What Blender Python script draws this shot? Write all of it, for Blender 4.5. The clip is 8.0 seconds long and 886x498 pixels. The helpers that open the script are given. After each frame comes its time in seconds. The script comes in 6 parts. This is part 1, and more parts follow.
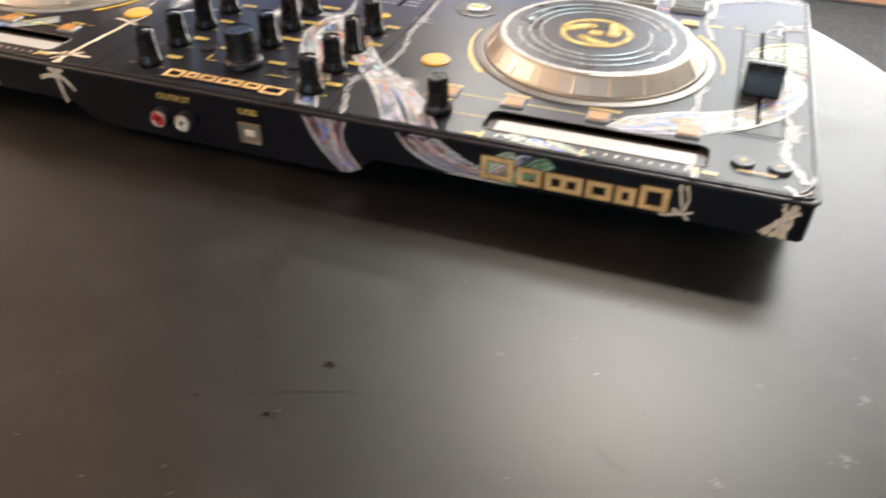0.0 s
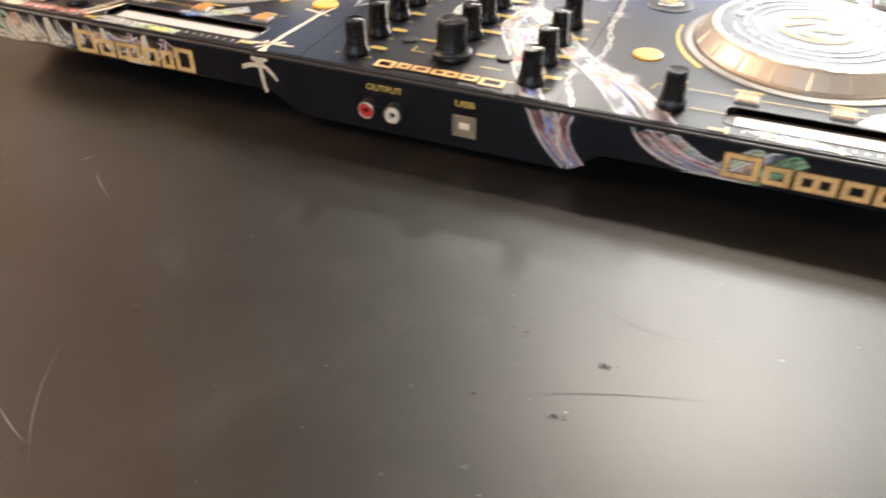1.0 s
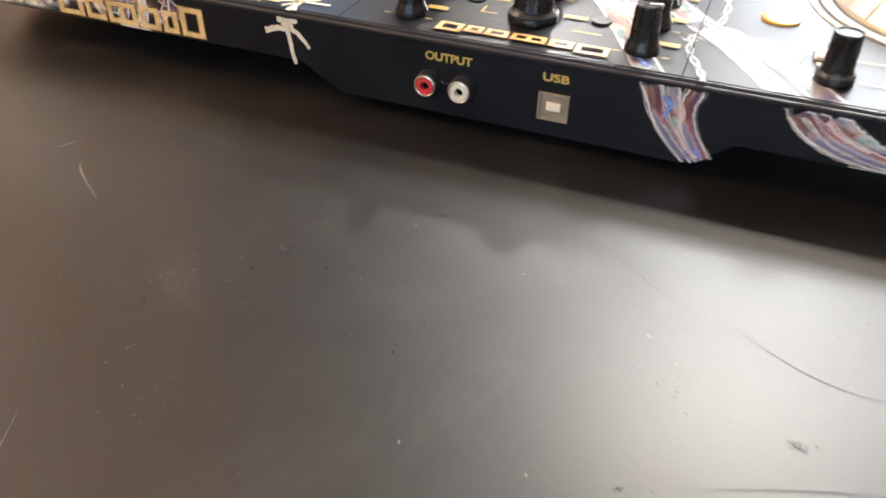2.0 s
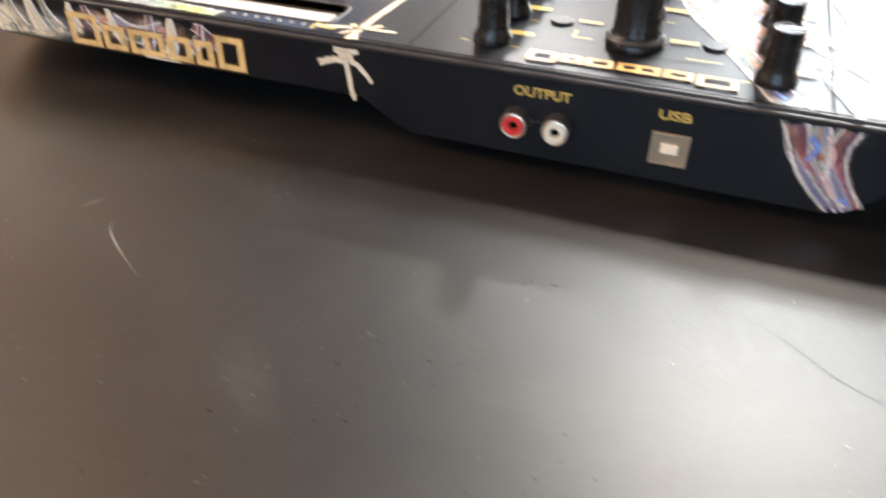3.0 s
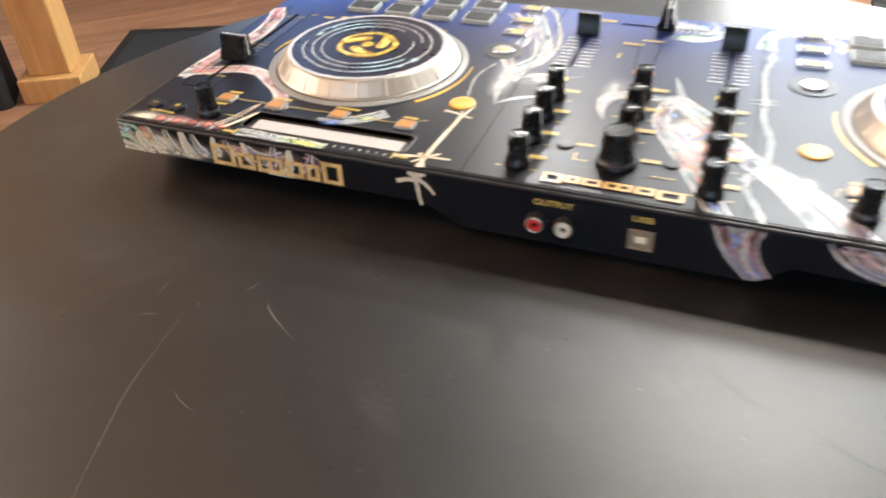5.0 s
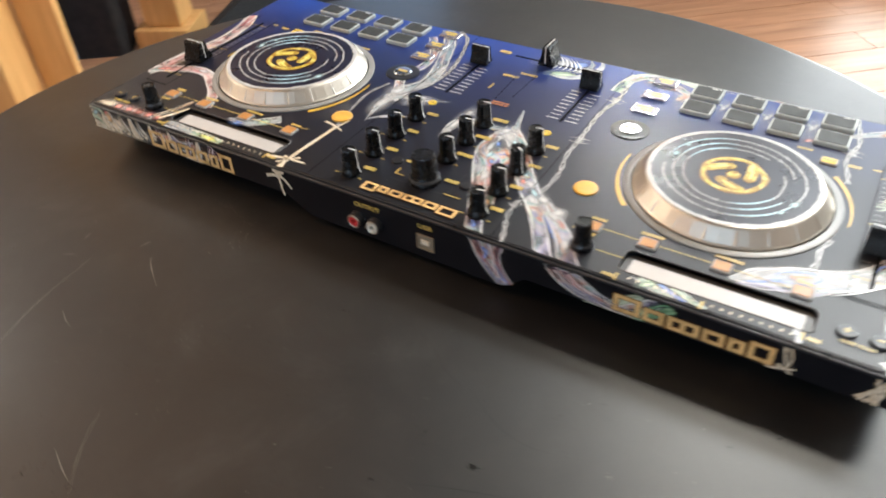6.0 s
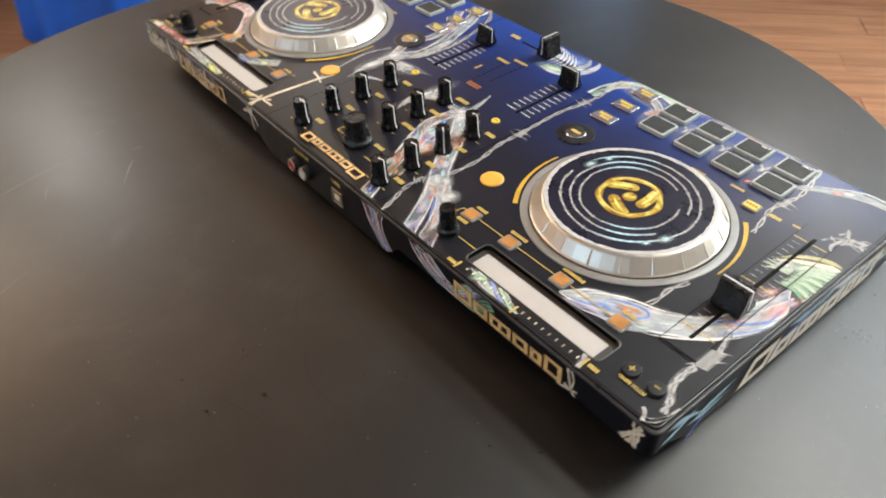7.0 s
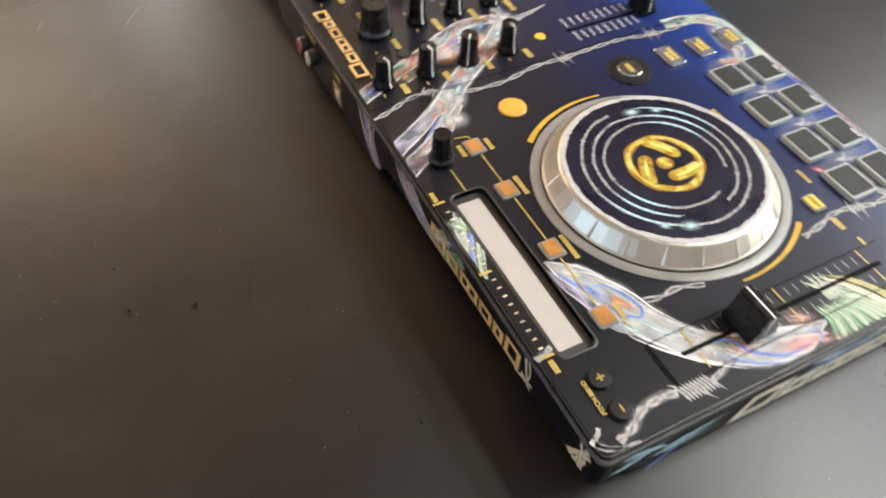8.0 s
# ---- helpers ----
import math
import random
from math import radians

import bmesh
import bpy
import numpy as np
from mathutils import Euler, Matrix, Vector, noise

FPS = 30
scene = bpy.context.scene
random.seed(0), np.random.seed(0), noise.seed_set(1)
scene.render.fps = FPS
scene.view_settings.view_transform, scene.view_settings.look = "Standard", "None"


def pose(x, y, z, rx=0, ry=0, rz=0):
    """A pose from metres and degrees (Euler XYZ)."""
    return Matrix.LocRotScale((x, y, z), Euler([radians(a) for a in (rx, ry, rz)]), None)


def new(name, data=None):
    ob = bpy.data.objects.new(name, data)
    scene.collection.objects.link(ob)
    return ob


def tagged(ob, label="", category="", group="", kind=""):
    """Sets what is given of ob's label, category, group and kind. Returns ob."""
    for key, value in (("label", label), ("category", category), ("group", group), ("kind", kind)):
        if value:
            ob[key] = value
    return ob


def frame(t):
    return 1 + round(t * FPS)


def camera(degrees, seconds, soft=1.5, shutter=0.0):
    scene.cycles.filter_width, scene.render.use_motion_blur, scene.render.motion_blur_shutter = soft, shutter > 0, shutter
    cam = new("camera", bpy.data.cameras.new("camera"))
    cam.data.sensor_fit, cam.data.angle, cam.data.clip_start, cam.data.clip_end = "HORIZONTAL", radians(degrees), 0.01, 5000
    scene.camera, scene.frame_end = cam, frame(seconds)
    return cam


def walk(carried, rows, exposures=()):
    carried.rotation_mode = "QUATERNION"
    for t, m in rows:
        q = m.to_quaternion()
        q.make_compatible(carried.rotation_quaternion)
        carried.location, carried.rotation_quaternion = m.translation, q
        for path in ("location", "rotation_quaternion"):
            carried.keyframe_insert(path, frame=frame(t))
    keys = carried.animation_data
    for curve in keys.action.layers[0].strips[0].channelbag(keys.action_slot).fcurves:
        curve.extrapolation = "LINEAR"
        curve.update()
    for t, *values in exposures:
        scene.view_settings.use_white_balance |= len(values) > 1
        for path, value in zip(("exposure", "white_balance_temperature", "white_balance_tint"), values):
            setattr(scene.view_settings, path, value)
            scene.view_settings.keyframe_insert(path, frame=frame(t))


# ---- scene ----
cam = camera(60.0, 8.0, 1.85, 0.6)
ROWS = [
    (0.0, 0.2278, -0.2943, 0.2164, 51.78, -0.48, 19.32),
    (0.5, 0.1830, -0.3158, 0.2088, 51.95, -0.45, 20.32),
    (1.0, 0.1406, -0.3192, 0.2045, 52.30, -0.08, 22.26),
    (1.5, 0.1085, -0.2999, 0.1787, 52.18, -0.26, 23.01),
    (1.7, 0.0972, -0.2852, 0.1700, 51.87, -0.58, 22.79),
    (2.8, 0.0446, -0.2338, 0.1437, 52.16, -0.11, 21.05),
    (3.0, 0.0301, -0.2331, 0.1468, 52.42, -0.23, 20.85),
    (3.5, -0.0079, -0.2489, 0.1619, 52.90, 0.14, 20.89),
    (4.0, -0.0352, -0.2718, 0.1746, 53.28, 0.68, 21.08),
    (4.5, -0.0235, -0.2891, 0.2070, 52.89, 1.54, 20.65),
    (5.0, 0.0443, -0.3109, 0.2478, 52.30, 2.10, 20.57),
    (5.2, 0.0735, -0.3221, 0.2671, 51.87, 2.13, 20.87),
    (6.3, 0.2992, -0.2791, 0.3322, 49.49, 2.30, 37.46),
    (6.5, 0.3383, -0.2469, 0.3350, 49.08, 2.36, 41.72),
    (7.0, 0.3909, -0.1982, 0.3391, 48.05, 1.56, 50.68),
    (7.5, 0.3959, -0.1458, 0.3207, 45.02, -0.06, 57.20),
    (8.0, 0.3656, -0.1173, 0.3124, 39.52, -2.13, 63.03),
]
EXPOSURES = [(0.0, -0.25, 6700, 10), (0.5, 0.0, 6850, 11), (1.0, 0.14, 6800, 10), (1.7, 0.32, 6600, 10), (2.8, 0.55, 6350, 9), (3.5, 0.46, 6400, 8), (5.0, 0.02, 6400, 8), (6.5, -0.43, 6250, 6), (8.0, -0.43, 6300, 6)]
walk(cam, [(t, pose(x, y, z, rx, ry, rz)) for t, x, y, z, rx, ry, rz in ROWS], EXPOSURES)

# ---- world and lights ----
world = bpy.data.worlds.new("sky")
scene.world = world
world.use_nodes = True
wn = world.node_tree.nodes
sky = wn.new("ShaderNodeTexSky")
sky.sky_type, sky.sun_disc = "NISHITA", False
sky.sun_elevation, sky.sun_rotation = radians(42), radians(20)
world.node_tree.links.new(sky.outputs[0], wn["Background"].inputs[0])
wn["Background"].inputs[1].default_value = 0.12

FLOOR_Z, CEIL_Z = -0.74, 4.8
NORTH, SOUTH, WEST, EAST = 2.75, -3.0, -2.7, 2.9


def area_lamp(name, m, sx, sy, watts, colour):
    d = bpy.data.lights.new(name, "AREA")
    d.shape, d.size, d.size_y, d.energy, d.color = "RECTANGLE", sx, sy, watts, colour
    ob = new(name, d)
    ob.matrix_world = m
    return ob


# daylight in the tall shop window to the north and in the narrower one to the west of it
area_lamp("window_daylight", pose(0.80, NORTH + 0.10, 4.05, -90, 0, 0), 1.7, 0.64, 340, (1.0, 0.90, 0.77))
area_lamp("window_daylight", pose(0.95, NORTH + 0.10, 2.70, -90, 0, 0), 1.9, 0.76, 276, (0.95, 0.97, 0.97))
area_lamp("window_daylight", pose(1.02, NORTH + 0.10, 1.38, -90, 0, 0), 2.1, 1.7, 57, (0.92, 0.97, 1.0))
area_lamp("window_daylight", pose(1.02, NORTH + 0.10, -0.08, -90, 0, 0), 2.1, 0.95, 90, (1.0, 0.97, 0.92))
area_lamp("window_daylight", pose(-2.1, NORTH + 0.10, 1.2, -90, 0, 0), 0.9, 2.4, 13, (0.38, 0.58, 1.0))

# small bright pane high in the north wall, and warm light from the west windows
area_lamp("transom_daylight", pose(-0.66, NORTH + 0.10, 1.73, -90, 0, 0), 0.10, 0.11, 29, (1.0, 0.97, 0.92))
area_lamp("west_daylight", pose(WEST - 0.10, -1.05, 1.62, 0, -90, 0), 1.0, 1.6, 42, (1.0, 0.82, 0.62))
area_lamp("west_daylight", pose(WEST - 0.10, -1.05, 3.20, 0, -90, 0), 2.1, 1.6, 138, (1.0, 0.46, 0.17))
area_lamp("west_daylight", pose(WEST - 0.10, 1.25, 1.62, 0, -90, 0), 0.76, 0.72, 27, (1.0, 0.92, 0.82))
area_lamp("west_daylight", pose(WEST - 0.10, 0.08, 1.38, 0, -90, 0), 1.10, 0.40, 15, (1.0, 0.93, 0.84))
# bluish fill from an unseen south side, added to lift rear wall and shadows
area_lamp("south_fill", pose(0.3, SOUTH - 0.10, 1.0, 90, 0, 0), 3.0, 1.6, 48, (0.60, 0.79, 1.0))

# ---- materials ----
def material(name):
    m = bpy.data.materials.new(name)
    m.use_nodes = True
    n, l = m.node_tree.nodes, m.node_tree.links
    return m, n, l, n["Principled BSDF"]


def noise_node(n, l, scale, detail=4.0, rough=0.6, vec=None, dist=0.0):
    t = n.new("ShaderNodeTexNoise")
    t.inputs["Scale"].default_value, t.inputs["Detail"].default_value = scale, detail
    t.inputs["Roughness"].default_value, t.inputs["Distortion"].default_value = rough, dist
    if vec:
        l.new(vec, t.inputs["Vector"])
    return t


def coords(n, l, scale=(1, 1, 1), kind="Object"):
    c, m = n.new("ShaderNodeTexCoord"), n.new("ShaderNodeMapping")
    m.inputs["Scale"].default_value = scale
    l.new(c.outputs[kind], m.inputs["Vector"])
    return m.outputs["Vector"]


def ramp(n, l, fac, stops):
    r = n.new("ShaderNodeValToRGB")
    e = r.color_ramp.elements
    while len(e) < len(stops):
        e.new(0.5)
    for k, (p, c) in enumerate(stops):
        e[k].position, e[k].color = p, (*c, 1.0) if len(c) == 3 else c
    l.new(fac, r.inputs["Fac"])
    return r.outputs["Color"]


def grey(v):
    return (v, v, v)


def bump(n, l, bsdf, height, strength, dist=0.001):
    b = n.new("ShaderNodeBump")
    b.inputs["Strength"].default_value, b.inputs["Distance"].default_value = strength, dist
    l.new(height, b.inputs["Height"])
    l.new(b.outputs["Normal"], bsdf.inputs["Normal"])


def plain(name, colour, rough=0.4, metal=0.0, vary=0.25, scale=120.0, coat=0.0, bumpy=0.0, spec=0.5):
    """A surface of one colour with fine and broad variation in tone and gloss."""
    m, n, l, b = material(name)
    v = coords(n, l)
    fine, broad = noise_node(n, l, scale * 8, 3, 0.6, v), noise_node(n, l, scale, 4, 0.6, v)
    mix = n.new("ShaderNodeMath")
    mix.operation = "MULTIPLY_ADD"
    l.new(fine.outputs["Fac"], mix.inputs[0])
    mix.inputs[1].default_value = 0.35
    l.new(broad.outputs["Fac"], mix.inputs[2])
    lo, hi = [max(0, c * (1 - vary)) for c in colour], [min(1, c * (1 + vary)) for c in colour]
    l.new(ramp(n, l, mix.outputs[0], [(0.35, lo), (0.95, hi)]), b.inputs["Base Color"])
    l.new(ramp(n, l, broad.outputs["Fac"], [(0.3, grey(max(0.02, rough * 0.8))), (0.7, grey(min(1, rough * 1.2)))]), b.inputs["Roughness"])
    b.inputs["Metallic"].default_value, b.inputs["Coat Weight"].default_value = metal, coat
    if bumpy:
        bump(n, l, b, fine.outputs["Fac"], bumpy, 0.0004)
    b.inputs["Specular IOR Level"].default_value = spec
    return m


def skin_material():
    """Satin vinyl wrap: near-black, turning deep blue towards the front of the mixer."""
    m, n, l, b = material("printed_vinyl_skin")
    c = n.new("ShaderNodeTexCoord")
    s = n.new("ShaderNodeSeparateXYZ")
    l.new(c.outputs["Object"], s.inputs[0])
    cloud = noise_node(n, l, 14, 4, 0.6, c.outputs["Object"])
    add = n.new("ShaderNodeMath")
    add.operation = "MULTIPLY_ADD"
    l.new(cloud.outputs["Fac"], add.inputs[0])
    add.inputs[1].default_value = 0.05
    l.new(calc(n, l, "SUBTRACT", s.outputs["Y"], calc(n, l, "MULTIPLY", calc(n, l, "MAXIMUM", calc(n, l, "SUBTRACT", s.outputs["X"], 0.17), 0.0), 0.6)), add.inputs[2])
    tone = ramp(n, l, add.outputs[0], [(0.04, (0.0062, 0.0070, 0.0100)), (0.13, (0.0068, 0.0075, 0.018)), (0.20, (0.008, 0.015, 0.072)), (0.27, (0.012, 0.045, 0.26))])
    l.new(tone, b.inputs["Base Color"])
    fine = noise_node(n, l, 900, 2, 0.5, c.outputs["Object"])
    l.new(ramp(n, l, fine.outputs["Fac"], [(0.3, grey(0.31)), (0.7, grey(0.37))]), b.inputs["Roughness"])
    b.inputs["Specular IOR Level"].default_value = 0.40
    bump(n, l, b, fine.outputs["Fac"], 0.02, 0.0001)
    return m


def ribbon_material(name, stops, along=3.0, across=9.0, rough=0.3, metal=0.0, seed=0.0, cover=(0.30, 0.52), low=0.25):
    """Airbrushed artwork: streaks along the stroke (u along, v across), thinning out to the skin below and towards its edges."""
    m, n, l, b = material(name)
    v = coords(n, l, (along, across, 1), "UV")
    streak = noise_node(n, l, 1.0, 5, 0.65, v, 0.8)
    streak.noise_dimensions = "4D"
    streak.inputs["W"].default_value = seed
    l.new(ramp(n, l, streak.outputs["Fac"], stops), b.inputs["Base Color"])
    b.inputs["Roughness"].default_value, b.inputs["Metallic"].default_value = rough, metal
    thin = noise_node(n, l, 1.0, 4, 0.6, coords(n, l, (along * 0.7, across * 0.8, 1), "UV"), 0.5)
    thin.noise_dimensions = "4D"
    thin.inputs["W"].default_value = seed + 20
    body = ramp(n, l, thin.outputs["Fac"], [(cover[0], grey(low)), (cover[1], grey(1.0))])
    c, s = n.new("ShaderNodeTexCoord"), n.new("ShaderNodeSeparateXYZ")
    l.new(c.outputs["UV"], s.inputs[0])
    rim = ramp(n, l, s.outputs["Y"], [(0.0, grey(0.1)), (0.16, grey(1.0)), (0.84, grey(1.0)), (1.0, grey(0.1))])
    mul = n.new("ShaderNodeMath")
    mul.operation = "MULTIPLY"
    l.new(body, mul.inputs[0])
    l.new(rim, mul.inputs[1])
    l.new(mul.outputs[0], b.inputs["Alpha"])
    return m


def uv_split(n, l):
    c, s = n.new("ShaderNodeTexCoord"), n.new("ShaderNodeSeparateXYZ")
    l.new(c.outputs["UV"], s.inputs[0])
    return c.outputs["UV"], s.outputs["X"], s.outputs["Y"]


def calc(n, l, op, a, b=None, c=None):
    k = n.new("ShaderNodeMath")
    k.operation = op
    for i, v in enumerate((a, b, c)):
        if v is None:
            continue
        if isinstance(v, (int, float)):
            k.inputs[i].default_value = v
        else:
            l.new(v, k.inputs[i])
    return k.outputs[0]


def blend(n, l, fac, a, b):
    k = n.new("ShaderNodeMix")
    k.data_type = "RGBA"
    l.new(fac, k.inputs["Factor"])
    for i, v in ((6, a), (7, b)):
        if isinstance(v, tuple):
            k.inputs[i].default_value = (*v, 1.0)
        else:
            l.new(v, k.inputs[i])
    return k.outputs[2]


def tube_material(name, stops, seed=0.0, fill=0.75, wander=0.34, white=(0.66, 0.66, 0.65), inner=0.30, shade=0.0):
    """Airbrushed glass tube: soft pale outlines along both sides, a wandering inner highlight and an iridescent core."""
    m, n, l, b = material(name)
    uv, u, v = uv_split(n, l)
    def wave(su, sv, w, detail=3.0):
        t = noise_node(n, l, 1.0, detail, 0.55, coords(n, l, (su, sv, 1), "UV"), 0.4)
        t.noise_dimensions = "4D"
        t.inputs["W"].default_value = seed + w
        return t.outputs["Fac"]
    drift = calc(n, l, "MULTIPLY_ADD", wave(2.2, 0.6, 1.0), wander, -0.5 * wander)
    vv = calc(n, l, "ADD", v, drift)
    d = calc(n, l, "ABSOLUTE", calc(n, l, "MULTIPLY_ADD", vv, 2.0, -1.0))
    line = ramp(n, l, d, [(0.45, grey(0.0)), (0.62, grey(0.25)), (0.74, grey(0.95)), (0.80, grey(0.95)), (0.98, grey(0.0))])
    vein = calc(n, l, "ABSOLUTE", calc(n, l, "ADD", calc(n, l, "ADD", v, -0.5), calc(n, l, "MULTIPLY_ADD", wave(1.6, 0.2, 5.0), 1.1, -0.55)))
    vein = ramp(n, l, vein, [(0.0, grey(inner)), (0.06, grey(inner * 0.5)), (0.16, grey(0.0))])
    body = calc(n, l, "MULTIPLY", calc(n, l, "MAXIMUM", line, vein), calc(n, l, "MULTIPLY_ADD", wave(2.6, 1.2, 9.0), 2.0, 0.0))
    body = calc(n, l, "MINIMUM", body, 1.0)
    tint = ramp(n, l, wave(1.1, 0.9, 13.0, 1.5), stops)
    l.new(blend(n, l, body, tint, white), b.inputs["Base Color"])
    veil = ramp(n, l, wave(2.0, 1.4, 17.0, 3.0), [(0.30, grey(0.06)), (0.58, grey(fill))])
    soft = ramp(n, l, calc(n, l, "ABSOLUTE", calc(n, l, "MULTIPLY_ADD", v, 2.0, -1.0)), [(0.72, grey(1.0)), (1.0, grey(0.0))])
    l.new(calc(n, l, "MULTIPLY", calc(n, l, "MAXIMUM", body, veil), soft), b.inputs["Alpha"])
    b.inputs["Roughness"].default_value = 0.36
    return m


def cloud_material(name, stops, seed=0.0, stretch=(2.0, 5.0), power=0.8, gaps=(0.32, 0.62), low=0.0):
    """Soft airbrushed patch: strongest in its middle, broken into streaks, fading out to the skin."""
    m, n, l, b = material(name)
    uv, u, v = uv_split(n, l)
    r = calc(n, l, "SQRT", calc(n, l, "ADD", calc(n, l, "MULTIPLY", u, u), calc(n, l, "MULTIPLY", v, v)))
    t = noise_node(n, l, 1.0, 2.5, 0.5, coords(n, l, (*stretch, 1), "UV"), 1.1)
    t.noise_dimensions = "4D"
    t.inputs["W"].default_value = seed
    g = noise_node(n, l, 1.0, 4, 0.6, coords(n, l, (stretch[0] * 1.3, stretch[1] * 1.2, 1), "UV"), 0.9)
    g.noise_dimensions = "4D"
    g.inputs["W"].default_value = seed + 31
    l.new(ramp(n, l, t.outputs["Fac"], stops), b.inputs["Base Color"])
    fall = ramp(n, l, r, [(0.0, grey(1.0)), (0.25, grey(0.6)), (0.5, grey(0.26)), (0.75, grey(0.08)), (0.97, grey(0.0))])
    hole = ramp(n, l, g.outputs["Fac"], [(gaps[0], grey(low)), (gaps[1], grey(1.0))])
    l.new(calc(n, l, "MINIMUM", calc(n, l, "MULTIPLY", calc(n, l, "MULTIPLY", fall, hole), power * 1.6), 1.0), b.inputs["Alpha"])
    b.inputs["Roughness"].default_value = 0.36
    return m


def table_material():
    """Worn black laminate: satin, with a hazy film of smudges, wiped streaks and a fine grain."""
    m, n, l, b = material("black_laminate")
    v = coords(n, l)
    blotch, grain, smear = noise_node(n, l, 6, 6, 0.62, v, 0.6), noise_node(n, l, 620, 3, 0.6, v), noise_node(n, l, 26, 6, 0.7, v, 1.5)
    cloud = noise_node(n, l, 16, 8, 0.72, v, 0.5)
    haze = ramp(n, l, calc(n, l, "MULTIPLY_ADD", cloud.outputs["Fac"], 0.6, calc(n, l, "MULTIPLY", blotch.outputs["Fac"], 0.4)), [(0.36, (0.0050, 0.0053, 0.0060)), (0.47, (0.0075, 0.0077, 0.0080)), (0.54, (0.0105, 0.0105, 0.0105)), (0.60, (0.0165, 0.0162, 0.0160)), (0.70, (0.030, 0.029, 0.028))])
    l.new(haze, b.inputs["Base Color"])
    film = noise_node(n, l, 3.5, 6, 0.7, v, 2.0)
    total = calc(n, l, "MULTIPLY_ADD", film.outputs["Fac"], 0.9, calc(n, l, "MULTIPLY_ADD", smear.outputs["Fac"], 0.7, grain.outputs["Fac"]))
    l.new(ramp(n, l, total, [(0.95, grey(0.26)), (1.3, grey(0.33)), (1.65, grey(0.43))]), b.inputs["Roughness"])
    b.inputs["Specular IOR Level"].default_value = 0.40
    l.new(ramp(n, l, cloud.outputs["Fac"], [(0.35, grey(0.36)), (0.65, grey(0.18))]), b.inputs["Coat Weight"])
    b.inputs["Coat Roughness"].default_value = 0.25
    bump(n, l, b, grain.outputs["Fac"], 0.16, 0.0003)
    return m


def wood_material(name, dark, light, scale=(1.2, 14, 14), rough=0.45, rand=0.35):
    m, n, l, b = material(name)
    v = coords(n, l, scale)
    info = n.new("ShaderNodeObjectInfo")
    shift = n.new("ShaderNodeVectorMath")
    shift.operation = "MULTIPLY_ADD"
    l.new(info.outputs["Random"], shift.inputs[0])
    shift.inputs[1].default_value = (37, 51, 13)
    l.new(v, shift.inputs[2])
    g = noise_node(n, l, 2.2, 6, 0.65, shift.outputs[0], 0.6)
    tone = ramp(n, l, g.outputs["Fac"], [(0.3, dark), (0.7, light)])
    hue = n.new("ShaderNodeHueSaturation")
    val = n.new("ShaderNodeMath")
    val.operation = "MULTIPLY_ADD"
    l.new(info.outputs["Random"], val.inputs[0])
    val.inputs[1].default_value, val.inputs[2].default_value = rand, 1 - rand / 2
    l.new(val.outputs[0], hue.inputs["Value"])
    l.new(tone, hue.inputs["Color"])
    l.new(hue.outputs[0], b.inputs["Base Color"])
    b.inputs["Roughness"].default_value = rough
    bump(n, l, b, g.outputs["Fac"], 0.12, 0.001)
    return m


def glass_material():
    m, n, l, b = material("window_glass")
    out = n["Material Output"]
    t, g, mix, f = n.new("ShaderNodeBsdfTransparent"), n.new("ShaderNodeBsdfGlossy"), n.new("ShaderNodeMixShader"), n.new("ShaderNodeFresnel")
    g.inputs["Roughness"].default_value = 0.02
    l.new(f.outputs[0], mix.inputs[0])
    l.new(t.outputs[0], mix.inputs[1])
    l.new(g.outputs[0], mix.inputs[2])
    l.new(mix.outputs[0], out.inputs["Surface"])
    return m


M = {}
M["skin"] = skin_material()
M["table"] = table_material()
M["black"] = plain("black_plastic", (0.010, 0.010, 0.012), 0.33, bumpy=0.1, scale=60)
M["rear"] = plain("black_vinyl_skin", (0.0045, 0.0045, 0.0065), 0.36, bumpy=0.02, scale=60, spec=0.30)
M["edge"] = plain("dark_plate_edge", (0.022, 0.022, 0.024), 0.32, scale=60)
M["well"] = plain("charcoal_well_plastic", (0.040, 0.038, 0.037), 0.42, scale=60)
M["knob"] = plain("black_knob_plastic", (0.0045, 0.0045, 0.005), 0.26, scale=200, spec=0.32)
M["rubber"] = plain("black_rubber", (0.012, 0.012, 0.012), 0.7, scale=100)
M["slot"] = plain("slot_black", (0.003, 0.003, 0.003), 0.8, spec=0.1)
M["mode"] = plain("grey_mode_button", (0.13, 0.13, 0.17), 0.3, vary=0.15)
M["white"] = plain("white_print", (0.62, 0.62, 0.60), 0.35, vary=0.08)
M["gold"] = plain("gold_print", (0.44, 0.32, 0.085), 0.35, vary=0.25)
M["gold_foil"] = plain("gold_logo", (0.60, 0.40, 0.17), 0.28, vary=0.35, scale=90)
M["orange"] = plain("orange_button", (0.37, 0.17, 0.045), 0.38, vary=0.3)
M["amber"] = plain("amber_button", (0.60, 0.32, 0.045), 0.38, vary=0.22)
M["arc"] = plain("dull_gold_arc_print", (0.50, 0.32, 0.035), 0.36, vary=0.25)
M["yellow"] = plain("yellow_print", (0.72, 0.52, 0.05), 0.35, vary=0.2)
